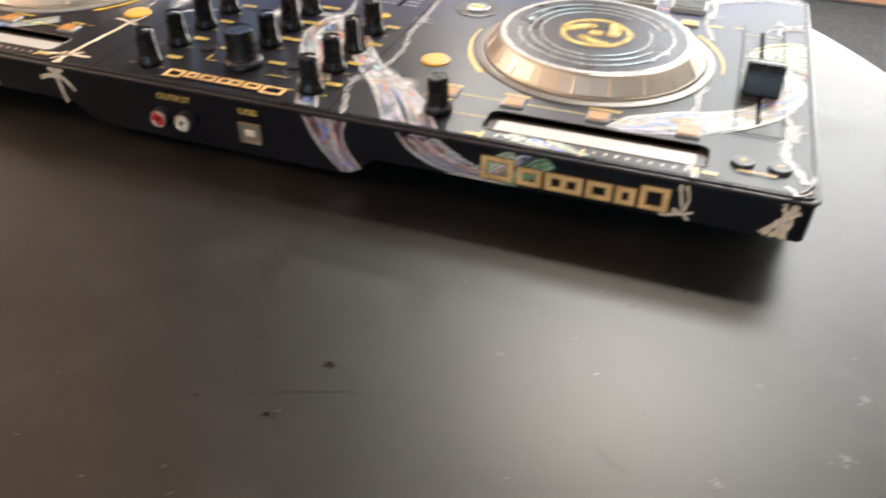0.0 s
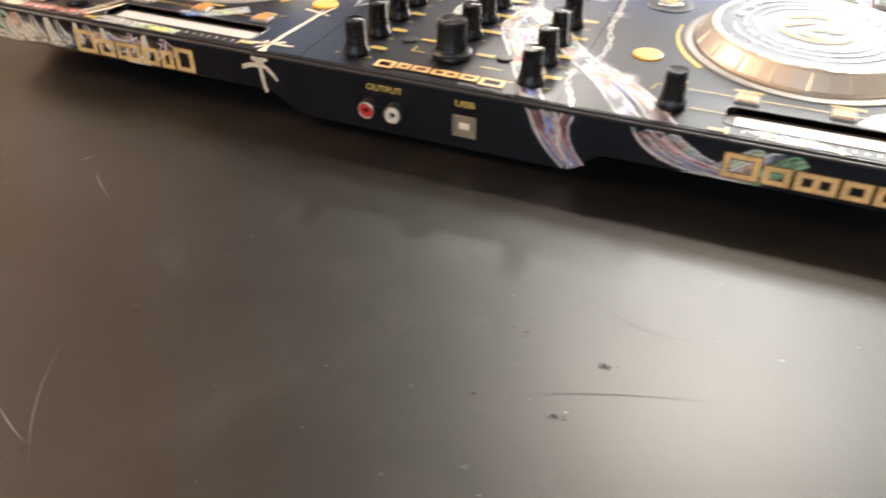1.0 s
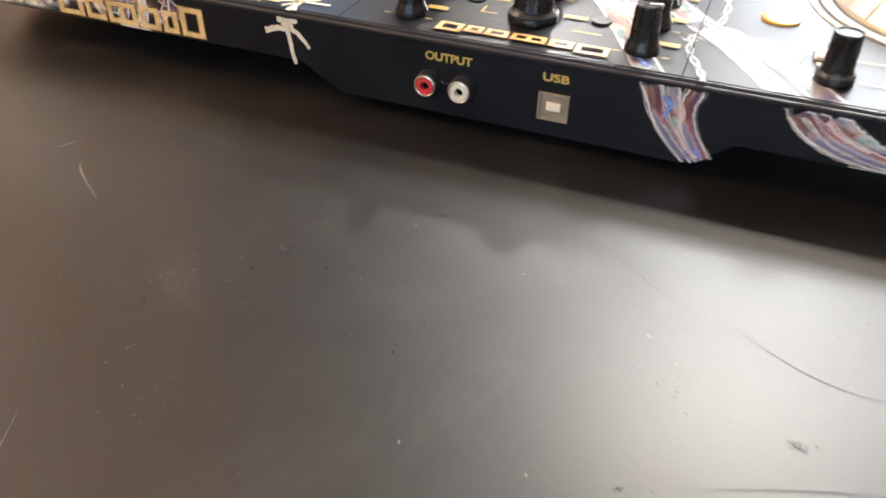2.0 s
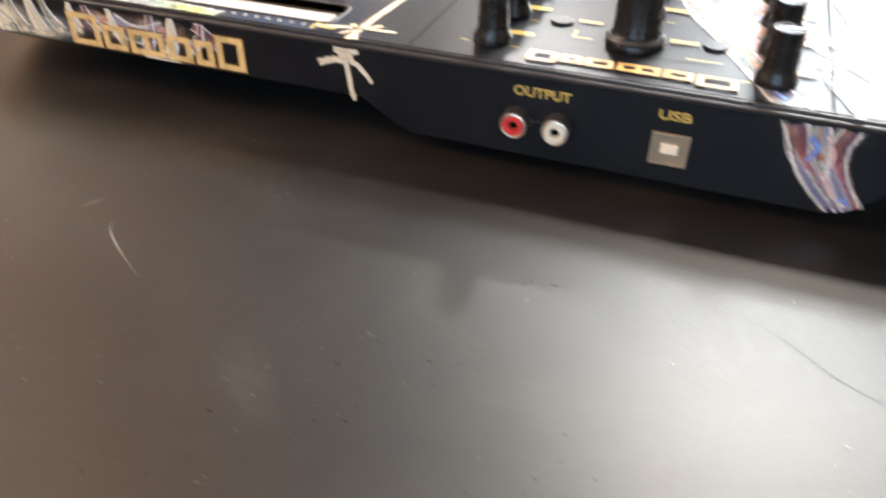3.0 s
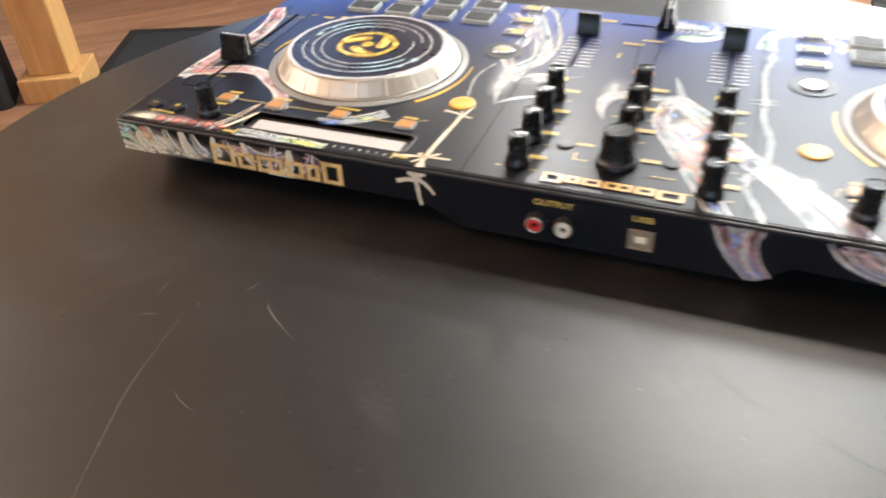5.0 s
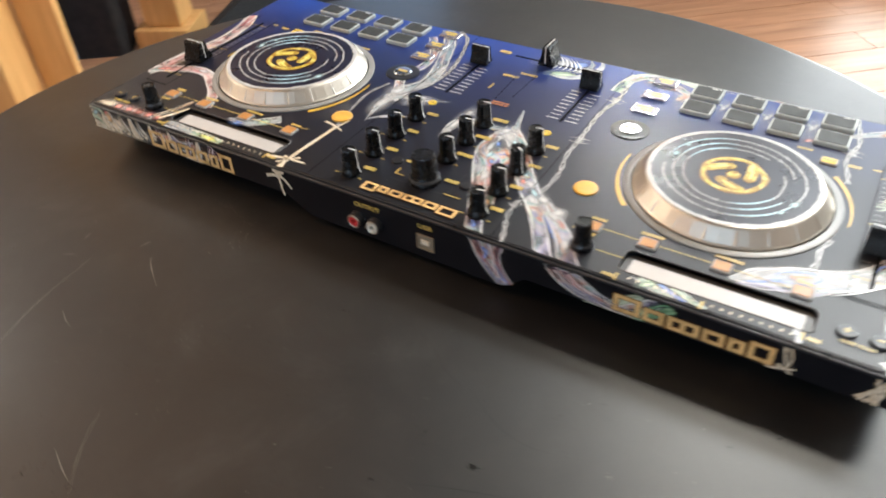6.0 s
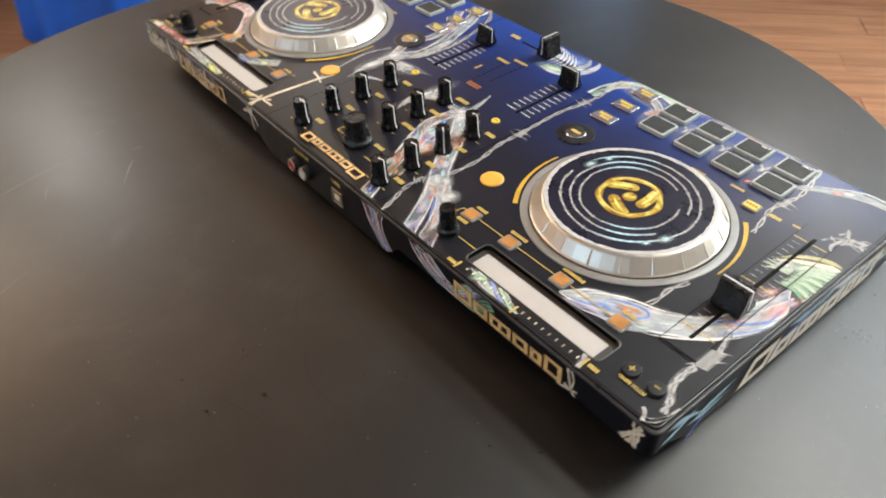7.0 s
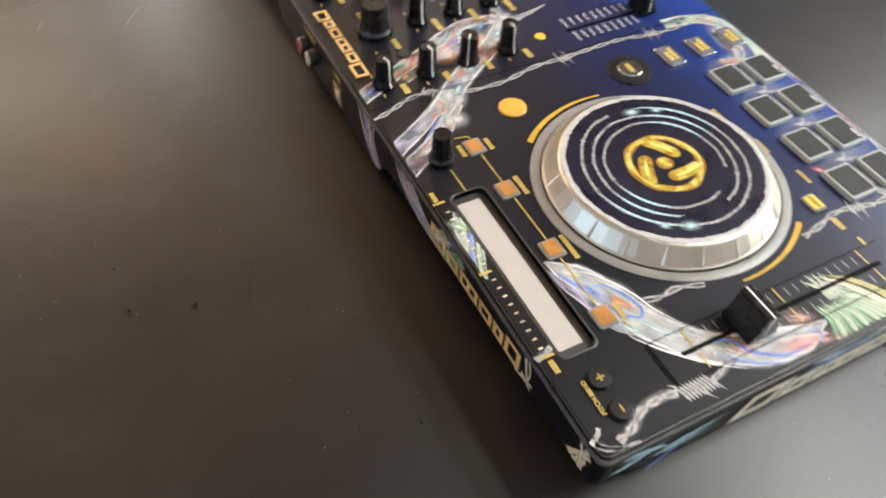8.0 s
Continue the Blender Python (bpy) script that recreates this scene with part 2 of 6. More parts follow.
def emblem_material():
    """Painted gold: brown in the hollows, bright yellow on the ridges."""
    m, n, l, b = material("gold_emblem_print")
    v = coords(n, l)
    t = noise_node(n, l, 130, 3, 0.55, v, 0.8)
    l.new(ramp(n, l, t.outputs["Fac"], [(0.32, (0.19, 0.085, 0.012)), (0.44, (0.37, 0.255, 0.03)), (0.54, (0.47, 0.395, 0.06)), (0.66, (0.62, 0.58, 0.21))]), b.inputs["Base Color"])
    b.inputs["Roughness"].default_value = 0.32
    bump(n, l, b, t.outputs["Fac"], 0.25, 0.0006)
    return m


M["emblem"] = emblem_material()
M["chrome"] = plain("satin_aluminium", (0.67, 0.63, 0.56), 0.42, metal=1.0, vary=0.06, scale=40)
M["silver"] = plain("silver_button", (0.7, 0.7, 0.7), 0.22, metal=1.0, vary=0.06)
M["ring"] = plain("grey_ring_plastic", (0.21, 0.205, 0.195), 0.35, vary=0.12)
M["rim"] = plain("white_rim_print", (0.42, 0.42, 0.42), 0.36, vary=0.2, scale=300)
M["strip"] = plain("pale_touch_strip", (0.41, 0.395, 0.38), 0.4, vary=0.04)
M["pad"] = plain("grey_rubber_pad", (0.020, 0.023, 0.023), 0.55, vary=0.15, spec=0.32)
M["pad_edge"] = plain("translucent_pad_edge", (0.34, 0.37, 0.36), 0.35, vary=0.15)
M["red"] = plain("red_socket", (0.50, 0.035, 0.035), 0.3, vary=0.1)
M["ivory"] = plain("white_socket", (0.60, 0.55, 0.46), 0.3, vary=0.06)
M["metal"] = plain("nickel_plate", (0.56, 0.50, 0.42), 0.32, metal=1.0, vary=0.08)
M["tin"] = plain("tinned_steel", (0.30, 0.245, 0.175), 0.45, metal=0.45, vary=0.12)
M["usb_core"] = plain("usb_tongue", (0.75, 0.66, 0.52), 0.4, vary=0.06)
M["disc"] = plain("navy_disc_print", (0.008, 0.008, 0.020), 0.3, scale=40)
M["wire"] = ribbon_material("silver_wire_print", [(0.25, (0.12, 0.12, 0.13)), (0.5, (0.36, 0.36, 0.36)), (0.75, (0.62, 0.62, 0.60))], 14, 1.2, low=0.4)
M["glow"] = ribbon_material("ice_blue_wire_print", [(0.3, (0.16, 0.30, 0.38)), (0.5, (0.42, 0.64, 0.74)), (0.75, (0.78, 0.86, 0.90))], 12, 2, low=0.5)
M["green"] = ribbon_material("green_streak_print", [(0.25, (0.03, 0.05, 0.03)), (0.40, (0.20, 0.32, 0.18)), (0.52, (0.62, 0.70, 0.52)), (0.66, (0.30, 0.48, 0.48))], 2.0, 5.0, seed=5.0, low=0.15)
M["pink"] = ribbon_material("rose_streak_print", [(0.25, (0.06, 0.03, 0.03)), (0.40, (0.42, 0.13, 0.15)), (0.52, (0.72, 0.66, 0.64)), (0.64, (0.36, 0.30, 0.32)), (0.75, (0.55, 0.20, 0.22))], 2.0, 6.0, seed=7.0, low=0.2)
M["blue"] = ribbon_material("blue_line_print", [(0.3, (0.04, 0.07, 0.34)), (0.6, (0.18, 0.30, 0.70)), (0.8, (0.6, 0.75, 0.88))], 8, 2, seed=2.0, low=0.4)
M["bone"] = ribbon_material("cream_claw_print", [(0.25, (0.16, 0.11, 0.06)), (0.45, (0.60, 0.49, 0.33)), (0.65, (0.76, 0.72, 0.62))], 3, 4, seed=9.0, low=0.6)
M["ember"] = ribbon_material("orange_streak_print", [(0.25, (0.08, 0.03, 0.02)), (0.45, (0.50, 0.16, 0.06)), (0.65, (0.62, 0.42, 0.18)), (0.8, (0.2, 0.25, 0.10))], 3, 5, seed=11.0, low=0.4)
M["finger"] = ribbon_material("cream_white_claw_print", [(0.25, (0.50, 0.36, 0.20)), (0.45, (0.74, 0.62, 0.44)), (0.65, (0.80, 0.77, 0.69))], 2, 3, seed=29.0, cover=(0.30, 0.55), low=0.35)
M["feather"] = ribbon_material("green_feather_print", [(0.25, (0.05, 0.13, 0.08)), (0.48, (0.16, 0.32, 0.18)), (0.7, (0.38, 0.52, 0.36))], 2, 3, seed=31.0, cover=(0.3, 0.55), low=0.4)
M["feather_pale"] = ribbon_material("pale_green_feather_print", [(0.25, (0.22, 0.34, 0.22)), (0.48, (0.46, 0.56, 0.42)), (0.7, (0.66, 0.68, 0.58))], 2, 3, seed=33.0, cover=(0.3, 0.6), low=0.25)
M["olive"] = ribbon_material("olive_plume_print", [(0.25, (0.20, 0.19, 0.06)), (0.48, (0.36, 0.34, 0.13)), (0.7, (0.52, 0.49, 0.26))], 2, 2, seed=35.0, cover=(0.25, 0.5), low=0.4)
M["halo"] = ribbon_material("white_outline_print", [(0.3, (0.50, 0.51, 0.53)), (0.6, (0.84, 0.84, 0.83))], 3, 1.5, seed=19.0, cover=(0.25, 0.55), low=0.35)
M["mist"] = ribbon_material("white_airbrush_print", [(0.3, (0.45, 0.46, 0.48)), (0.6, (0.80, 0.80, 0.79))], 2, 3, seed=13.0, cover=(0.40, 0.80), low=0.05)
IRIS = [(0.30, (0.05, 0.05, 0.08)), (0.38, (0.26, 0.23, 0.44)), (0.44, (0.56, 0.57, 0.58)), (0.49, (0.18, 0.40, 0.42)), (0.54, (0.58, 0.62, 0.56)), (0.59, (0.52, 0.17, 0.12)), (0.64, (0.64, 0.58, 0.52)), (0.70, (0.10, 0.18, 0.54))]
LILAC = [(0.30, (0.12, 0.12, 0.17)), (0.42, (0.38, 0.35, 0.54)), (0.50, (0.62, 0.61, 0.66)), (0.56, (0.40, 0.37, 0.56)), (0.62, (0.26, 0.42, 0.44)), (0.70, (0.50, 0.18, 0.14))]
ROSE = [(0.30, (0.06, 0.05, 0.05)), (0.40, (0.50, 0.15, 0.15)), (0.48, (0.62, 0.56, 0.53)), (0.55, (0.56, 0.20, 0.18)), (0.62, (0.48, 0.46, 0.44)), (0.70, (0.22, 0.38, 0.36))]
PALE = [(0.30, (0.07, 0.07, 0.09)), (0.42, (0.34, 0.35, 0.38)), (0.52, (0.62, 0.63, 0.62)), (0.60, (0.28, 0.43, 0.46)), (0.68, (0.52, 0.40, 0.36))]
LIME = [(0.30, (0.04, 0.08, 0.05)), (0.40, (0.20, 0.34, 0.20)), (0.50, (0.54, 0.62, 0.46)), (0.58, (0.26, 0.46, 0.38)), (0.68, (0.60, 0.62, 0.52))]
RUST = [(0.30, (0.05, 0.04, 0.03)), (0.42, (0.40, 0.15, 0.08)), (0.50, (0.56, 0.46, 0.35)), (0.57, (0.44, 0.11, 0.07)), (0.64, (0.14, 0.16, 0.34)), (0.72, (0.54, 0.40, 0.24))]
CREAM = [(0.30, (0.08, 0.05, 0.03)), (0.42, (0.42, 0.31, 0.18)), (0.54, (0.62, 0.54, 0.40)), (0.68, (0.46, 0.24, 0.13))]
M["t_iris"] = tube_material("iridescent_tube_print", IRIS, 2.0, 0.66)
M["t_lilac"] = tube_material("lilac_tube_print", LILAC, 9.0, 0.66, 0.22, (0.60, 0.59, 0.60))
M["t_milk"] = tube_material("milky_tube_print", [(0.30, (0.22, 0.24, 0.30)), (0.40, (0.58, 0.60, 0.63)), (0.48, (0.66, 0.68, 0.69)), (0.55, (0.42, 0.50, 0.66)), (0.62, (0.66, 0.67, 0.67)), (0.70, (0.58, 0.48, 0.46))], 61.0, 0.72, 0.2, (0.72, 0.73, 0.73))
M["t_rose"] = tube_material("rose_tube_print", ROSE, 14.0, 0.85)
M["t_pale"] = tube_material("pale_tube_print", PALE, 21.0, 0.55, inner=0.6, white=(0.56, 0.56, 0.55))
M["t_lime"] = tube_material("lime_tube_print", LIME, 27.0, 0.85)
M["t_rust"] = tube_material("rust_tube_print", RUST, 33.0, 0.7, 0.2, (0.78, 0.73, 0.64), 0.5)
M["t_cream"] = tube_material("cream_finger_print", CREAM, 38.0, 0.95, 0.12, (0.74, 0.66, 0.52), 0.3)
M["c_iris"] = cloud_material("iridescent_cloud_print", IRIS, 3.0, (1.5, 2.0), 1.2, (0.3, 0.5), 0.1)
M["c_pad"] = cloud_material("pale_smear_print", PALE, 44.0, (1.6, 2.2), 0.7, (0.35, 0.6), 0.0)
M["t_glass"] = tube_material("clear_finger_print", CREAM, 47.0, 0.62, 0.10, (0.74, 0.69, 0.58), 0.4)
M["c_cream"] = cloud_material("cream_glow_print", [(0.3, (0.56, 0.46, 0.32)), (0.7, (0.70, 0.63, 0.50))], 52.0, (1.4, 2.4), 0.9, (0.2, 0.5), 0.35)
M["c_amber"] = cloud_material("amber_glow_print", [(0.3, (0.46, 0.16, 0.05)), (0.5, (0.62, 0.42, 0.22)), (0.7, (0.68, 0.58, 0.42))], 49.0, (1.4, 2.0), 1.0, (0.2, 0.5), 0.3)
M["c_rust"] = cloud_material("rust_cloud_print", RUST, 29.0, (2.0, 1.5), 1.1, (0.25, 0.5), 0.2)
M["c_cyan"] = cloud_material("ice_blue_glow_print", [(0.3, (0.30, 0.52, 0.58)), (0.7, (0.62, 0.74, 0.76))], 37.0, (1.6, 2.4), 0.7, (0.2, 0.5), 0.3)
M["c_white"] = cloud_material("white_glow_print", [(0.3, (0.54, 0.55, 0.56)), (0.7, (0.66, 0.66, 0.65))], 5.0, (1.6, 2.6), 0.62, (0.25, 0.6), 0.3)
M["c_veil"] = cloud_material("white_veil_print", [(0.3, (0.50, 0.52, 0.54)), (0.7, (0.80, 0.80, 0.78))], 8.0, (1.6, 4.0), 0.55)
M["c_lime"] = cloud_material("pale_green_cloud_print", LIME, 11.0, (1.2, 4.5), 1.0, (0.26, 0.5), 0.1)
M["c_rose"] = cloud_material("rose_cloud_print", ROSE, 15.0, (1.8, 3.0), 0.9)
M["c_red"] = cloud_material("red_dab_print", [(0.3, (0.45, 0.10, 0.08)), (0.7, (0.66, 0.30, 0.26))], 17.0, (1.2, 2.0), 0.8, (0.2, 0.5), 0.3)
M["c_blue"] = cloud_material("blue_dab_print", [(0.3, (0.06, 0.12, 0.50)), (0.7, (0.30, 0.46, 0.72))], 19.0, (1.2, 2.0), 0.8, (0.2, 0.5), 0.3)
M["c_yellow"] = cloud_material("yellow_dab_print", [(0.3, (0.36, 0.42, 0.05)), (0.7, (0.74, 0.72, 0.30))], 23.0, (1.2, 2.0), 1.0, (0.2, 0.45), 0.4)
M["wire_dark"] = ribbon_material("wire_shadow_print", [(0.3, (0.07, 0.07, 0.08)), (0.6, (0.09, 0.09, 0.10)), (0.8, (0.20, 0.20, 0.20))], 8, 1.5, seed=41.0, low=0.1)
M["wire_tick"] = plain("grey_tick_print", (0.30, 0.30, 0.29), 0.4, vary=0.2)
M["shine"] = plain("pale_gold_print", (0.70, 0.60, 0.18), 0.3, vary=0.3, scale=200)
M["old_gold"] = plain("dark_gold_print", (0.25, 0.125, 0.018), 0.32, vary=0.45, scale=160)
M["rust_print"] = plain("rust_lettering", (0.30, 0.11, 0.04), 0.4, vary=0.2)
M["bronze"] = plain("bronze_outline_print", (0.13, 0.065, 0.016), 0.35, vary=0.3, scale=200)
M["dust"] = plain("pale_dust", (0.55, 0.54, 0.52), 0.8, vary=0.3)
M["scratch"] = plain("pale_scratch", (0.13, 0.125, 0.12), 0.34, vary=0.3)
M["spot"] = plain("dull_dry_spot", (0.040, 0.038, 0.036), 0.45, vary=0.5, scale=300)
M["fleck"] = plain("pale_fleck", (0.15, 0.145, 0.135), 0.5, vary=0.5, scale=300)
M["cream"] = plain("cream_print", (0.74, 0.70, 0.58), 0.35, vary=0.2, scale=120)
M["film"] = plain("glossy_dried_film", (0.007, 0.006, 0.006), 0.20, spec=0.60)
M["stain"] = plain("dark_stain", (0.006, 0.005, 0.005), 0.5, spec=0.22)
M["plank"] = wood_material("oak_floor", (0.27, 0.13, 0.072), (0.50, 0.28, 0.165), (1.2, 16, 16), 0.40, 0.22)
M["pine"] = wood_material("varnished_pine", (0.55, 0.30, 0.10), (0.76, 0.47, 0.19), (14, 14, 1.2), 0.38, 0.1)
M["wall"] = plain("plaster_wall", (0.24, 0.233, 0.225), 0.8, vary=0.1, scale=6)
M["panel"] = wood_material("brown_wood_panel", (0.36, 0.24, 0.145), (0.52, 0.37, 0.24), (10, 10, 0.8), 0.5, 0.2)
M["ceiling"] = plain("dim_ceiling", (0.060, 0.056, 0.052), 0.85, vary=0.06, scale=4)
M["frame"] = plain("dark_window_frame", (0.03, 0.03, 0.03), 0.4)
M["glass"] = glass_material()
M["mat"] = plain("dark_floor_mat", (0.022, 0.027, 0.032), 0.9, vary=0.3, scale=60, bumpy=0.6)
M["bluecloth"] = plain("bright_blue_fabric", (0.015, 0.14, 0.72), 0.55, vary=0.2, scale=12)
M["darkcloth"] = plain("black_fabric", (0.012, 0.012, 0.014), 0.8, vary=0.3, scale=30)
M["navycloth"] = plain("navy_fabric", (0.012, 0.016, 0.035), 0.8, vary=0.4, scale=40)
M["denim"] = plain("slate_blue_fabric", (0.10, 0.16, 0.26), 0.8, vary=0.25, scale=30)

# ---- mesh helpers ----
def link_mesh(name, bm, mat, smooth=None):
    me = bpy.data.meshes.new(name)
    bm.to_mesh(me)
    bm.free()
    for x in mat if isinstance(mat, (list, tuple)) else [mat]:
        me.materials.append(x)
    if smooth is not None:
        me.shade_smooth()
        me.set_sharp_from_angle(angle=radians(smooth))
    return new(name, me)


def part(name, bm, mat, parent, label="", smooth=None):
    """Links a bmesh as one mesh object under a thing or under a part."""
    ob = link_mesh(name, bm, mat, smooth)
    ob.parent = parent
    if label:
        ob["label"] = label
    return ob


def thing(name, label, category, group="", kind="", at=(0, 0, 0), turn=0):
    ob = new(name)
    ob.matrix_world = pose(*at, 0, 0, turn)
    return tagged(ob, label, category, group, kind)


def box(x0, x1, y0, y1, z0, z1, bevel=0.0, seg=2):
    bm = bmesh.new()
    bmesh.ops.create_cube(bm, size=1.0)
    for v in bm.verts:
        v.co = Vector((x0 if v.co.x < 0 else x1, y0 if v.co.y < 0 else y1, z0 if v.co.z < 0 else z1))
    if bevel:
        bmesh.ops.bevel(bm, geom=bm.edges[:], offset=bevel, segments=seg, affect="EDGES", profile=0.6)
    return bm


def merge(*bms):
    """All of the bmeshes in the first one."""
    out = bms[0]
    for b in bms[1:]:
        me = bpy.data.meshes.new("t")
        b.to_mesh(me)
        b.free()
        out.from_mesh(me)
        bpy.data.meshes.remove(me)
    return out


def placed(bm, m):
    bmesh.ops.transform(bm, matrix=m, verts=bm.verts[:])
    return bm


def lathe(profile, seg=32, cap=True):
    """Revolves (radius, z) pairs about z."""
    bm = bmesh.new()
    rings = [[bm.verts.new((r * math.cos(2 * math.pi * k / seg), r * math.sin(2 * math.pi * k / seg), z)) for k in range(seg)] for r, z in profile]
    for a, b in zip(rings, rings[1:]):
        for k in range(seg):
            bm.faces.new((a[k], a[(k + 1) % seg], b[(k + 1) % seg], b[k]))
    if cap:
        bm.faces.new(rings[-1])
        bm.faces.new(rings[0][::-1])
    bmesh.ops.recalc_face_normals(bm, faces=bm.faces[:])
    return bm


def rounded_rect(x0, x1, y0, y1, r, seg=6):
    out = []
    for cx, cy, a in ((x1 - r, y1 - r, 0), (x0 + r, y1 - r, 90), (x0 + r, y0 + r, 180), (x1 - r, y0 + r, 270)):
        out += [(cx + r * math.cos(radians(a + 90 * k / seg)), cy + r * math.sin(radians(a + 90 * k / seg))) for k in range(seg + 1)]
    return out


def loft(sections):
    """Joins closed outlines of (x, y, z), bottom to top, and caps them."""
    bm = bmesh.new()
    rings = [[bm.verts.new(p) for p in s] for s in sections]
    n = len(rings[0])
    for a, b in zip(rings, rings[1:]):
        for k in range(n):
            bm.faces.new((a[k], a[(k + 1) % n], b[(k + 1) % n], b[k]))
    bm.faces.new(rings[-1])
    bm.faces.new(rings[0][::-1])
    bmesh.ops.recalc_face_normals(bm, faces=bm.faces[:])
    return bm


def slab(outline, z0, z1, chamfer=0.0, inset=None):
    """A plate from an outline, with a chamfered upper edge."""
    cx, cy = sum(p[0] for p in outline) / len(outline), sum(p[1] for p in outline) / len(outline)

    def ring(z, c):
        out = []
        for x, y in outline:
            d = Vector((x - cx, y - cy))
            out.append((x - c * (1 if d.x > 0 else -1), y - c * (1 if d.y > 0 else -1), z))
        return out

    if chamfer:
        return loft([ring(z0, 0), ring(z1 - chamfer, 0), ring(z1, chamfer)])
    return loft([ring(z0, 0), ring(z1, 0)])


def spline(points, steps=8, closed=False):
    """Catmull-Rom through 2D points."""
    p = [Vector(q) for q in points]
    n = len(p)
    out = []
    for k in range(n if closed else n - 1):
        a = p[(k - 1) % n] if closed or k else p[0] * 2 - p[1]
        b, c = p[k], p[(k + 1) % n]
        d = p[(k + 2) % n] if closed or k + 2 < n else c * 2 - b
        for s in range(steps):
            t = s / steps
            out.append(0.5 * ((2 * b) + (c - a) * t + (2 * a - 5 * b + 4 * c - d) * t * t + (3 * b - a - 3 * c + d) * t * t * t))
    if not closed:
        out.append(p[-1])
    return out


def normals2(line, closed=False):
    out, n = [], len(line)
    for k in range(n):
        a, b = (line[k - 1], line[(k + 1) % n]) if closed else (line[max(k - 1, 0)], line[min(k + 1, n - 1)])
        d = b - a
        out.append(Vector((-d.y, d.x)).normalized() if d.length > 1e-9 else Vector((0, 1)))
    return out


def ribbon(bm, line, width, z, closed=False, jag=0.0, rng=random):
    """Adds a flat printed stroke along 2D points; width is a number or a function of 0..1."""
    uv = bm.loops.layers.uv.verify()
    nor = normals2(line, closed)
    length, rows = 0.0, []
    n = len(line)
    for k in range(n + (1 if closed else 0)):
        i = k % n
        if k:
            length += (line[i] - line[(k - 1) % n]).length
        w = width(k / max(1, n - 1)) if callable(width) else width
        ja, jb = (rng.uniform(-jag, jag), rng.uniform(-jag, jag)) if jag else (0, 0)
        a, b = line[i] + nor[i] * (w / 2 + ja), line[i] - nor[i] * (w / 2 + jb)
        rows.append((bm.verts.new((a.x, a.y, z)), bm.verts.new((b.x, b.y, z)), length * 25))
    for (a, b, u), (c, d, v) in zip(rows, rows[1:]):
        f = bm.faces.new((a, b, d, c))
        for loop, t in zip(f.loops, ((u, 1), (u, 0), (v, 0), (v, 1))):
            loop[uv].uv = t
    return bm


def poly(bm, points, z):
    f = bm.faces.new([bm.verts.new((x, y, z)) for x, y in points])
    uv = bm.loops.layers.uv.verify()
    for loop in f.loops:
        loop[uv].uv = (loop.vert.co.x * 25, loop.vert.co.y * 25)
    return bm


def face_up(bm):
    for f in bm.faces:
        f.normal_update()
        if f.normal.z < 0:
            f.normal_flip()
    return bm


def twist(points, pitch, swing, width, z, phase=0.0):
    """Two strands wound round each other along a line, as a flat print."""
    bm = bmesh.new()
    base = spline(points, 14)
    acc, dist = 0.0, [0.0]
    for a, b in zip(base, base[1:]):
        acc += (b - a).length
        dist.append(acc)
    n = max(8, int(acc / pitch * 10))
    res, j = [], 0
    for k in range(n + 1):
        s = acc * k / n
        while j < len(dist) - 2 and dist[j + 1] < s:
            j += 1
        f = (s - dist[j]) / max(1e-9, dist[j + 1] - dist[j])
        res.append(base[j].lerp(base[j + 1], f))
    nor = normals2(res)
    rng = random.Random(int(acc * 1e6))
    drift, angle, turn = 0.0, phase, []
    for k in range(len(res)):
        drift = 0.85 * drift + rng.uniform(-0.12, 0.12)
        angle += 2 * math.pi / 10 * (1 + drift)
        turn.append(angle)
    for strand in (0, 1):
        line = [p + q * swing * (0.25 * math.sin(turn[k] * 0.37) + 0.75 * math.sin(turn[k] + math.pi * strand)) for k, (p, q) in enumerate(zip(res, nor))]
        ribbon(bm, line, lambda t: width * (0.8 + 0.4 * abs(math.sin(t * 37 + strand))), z + 0.00006 * strand)
    return face_up(bm)


MM = 0.001


def mm(points):
    return [(x * MM, y * MM) for x, y in points]


def cut(ob, cutter_bm):
    """Cuts the shape of cutter_bm out of a mesh object."""
    me = bpy.data.meshes.new("cutter")
    cutter_bm.to_mesh(me)
    cutter_bm.free()
    c = new("cutter", me)
    mod = ob.modifiers.new("cut", "BOOLEAN")
    mod.operation, mod.solver, mod.object = "DIFFERENCE", "EXACT", c
    dg = bpy.context.evaluated_depsgraph_get()
    res = bpy.data.meshes.new_from_object(ob.evaluated_get(dg))
    ob.modifiers.clear()
    old = ob.data
    ob.data = res
    bpy.data.meshes.remove(old)
    bpy.data.objects.remove(c)
    bpy.data.meshes.remove(me)


# ---- the room ----
def structure(name, bm, mat, label, category):
    return tagged(link_mesh(name, bm, mat), label, category, kind="structure")


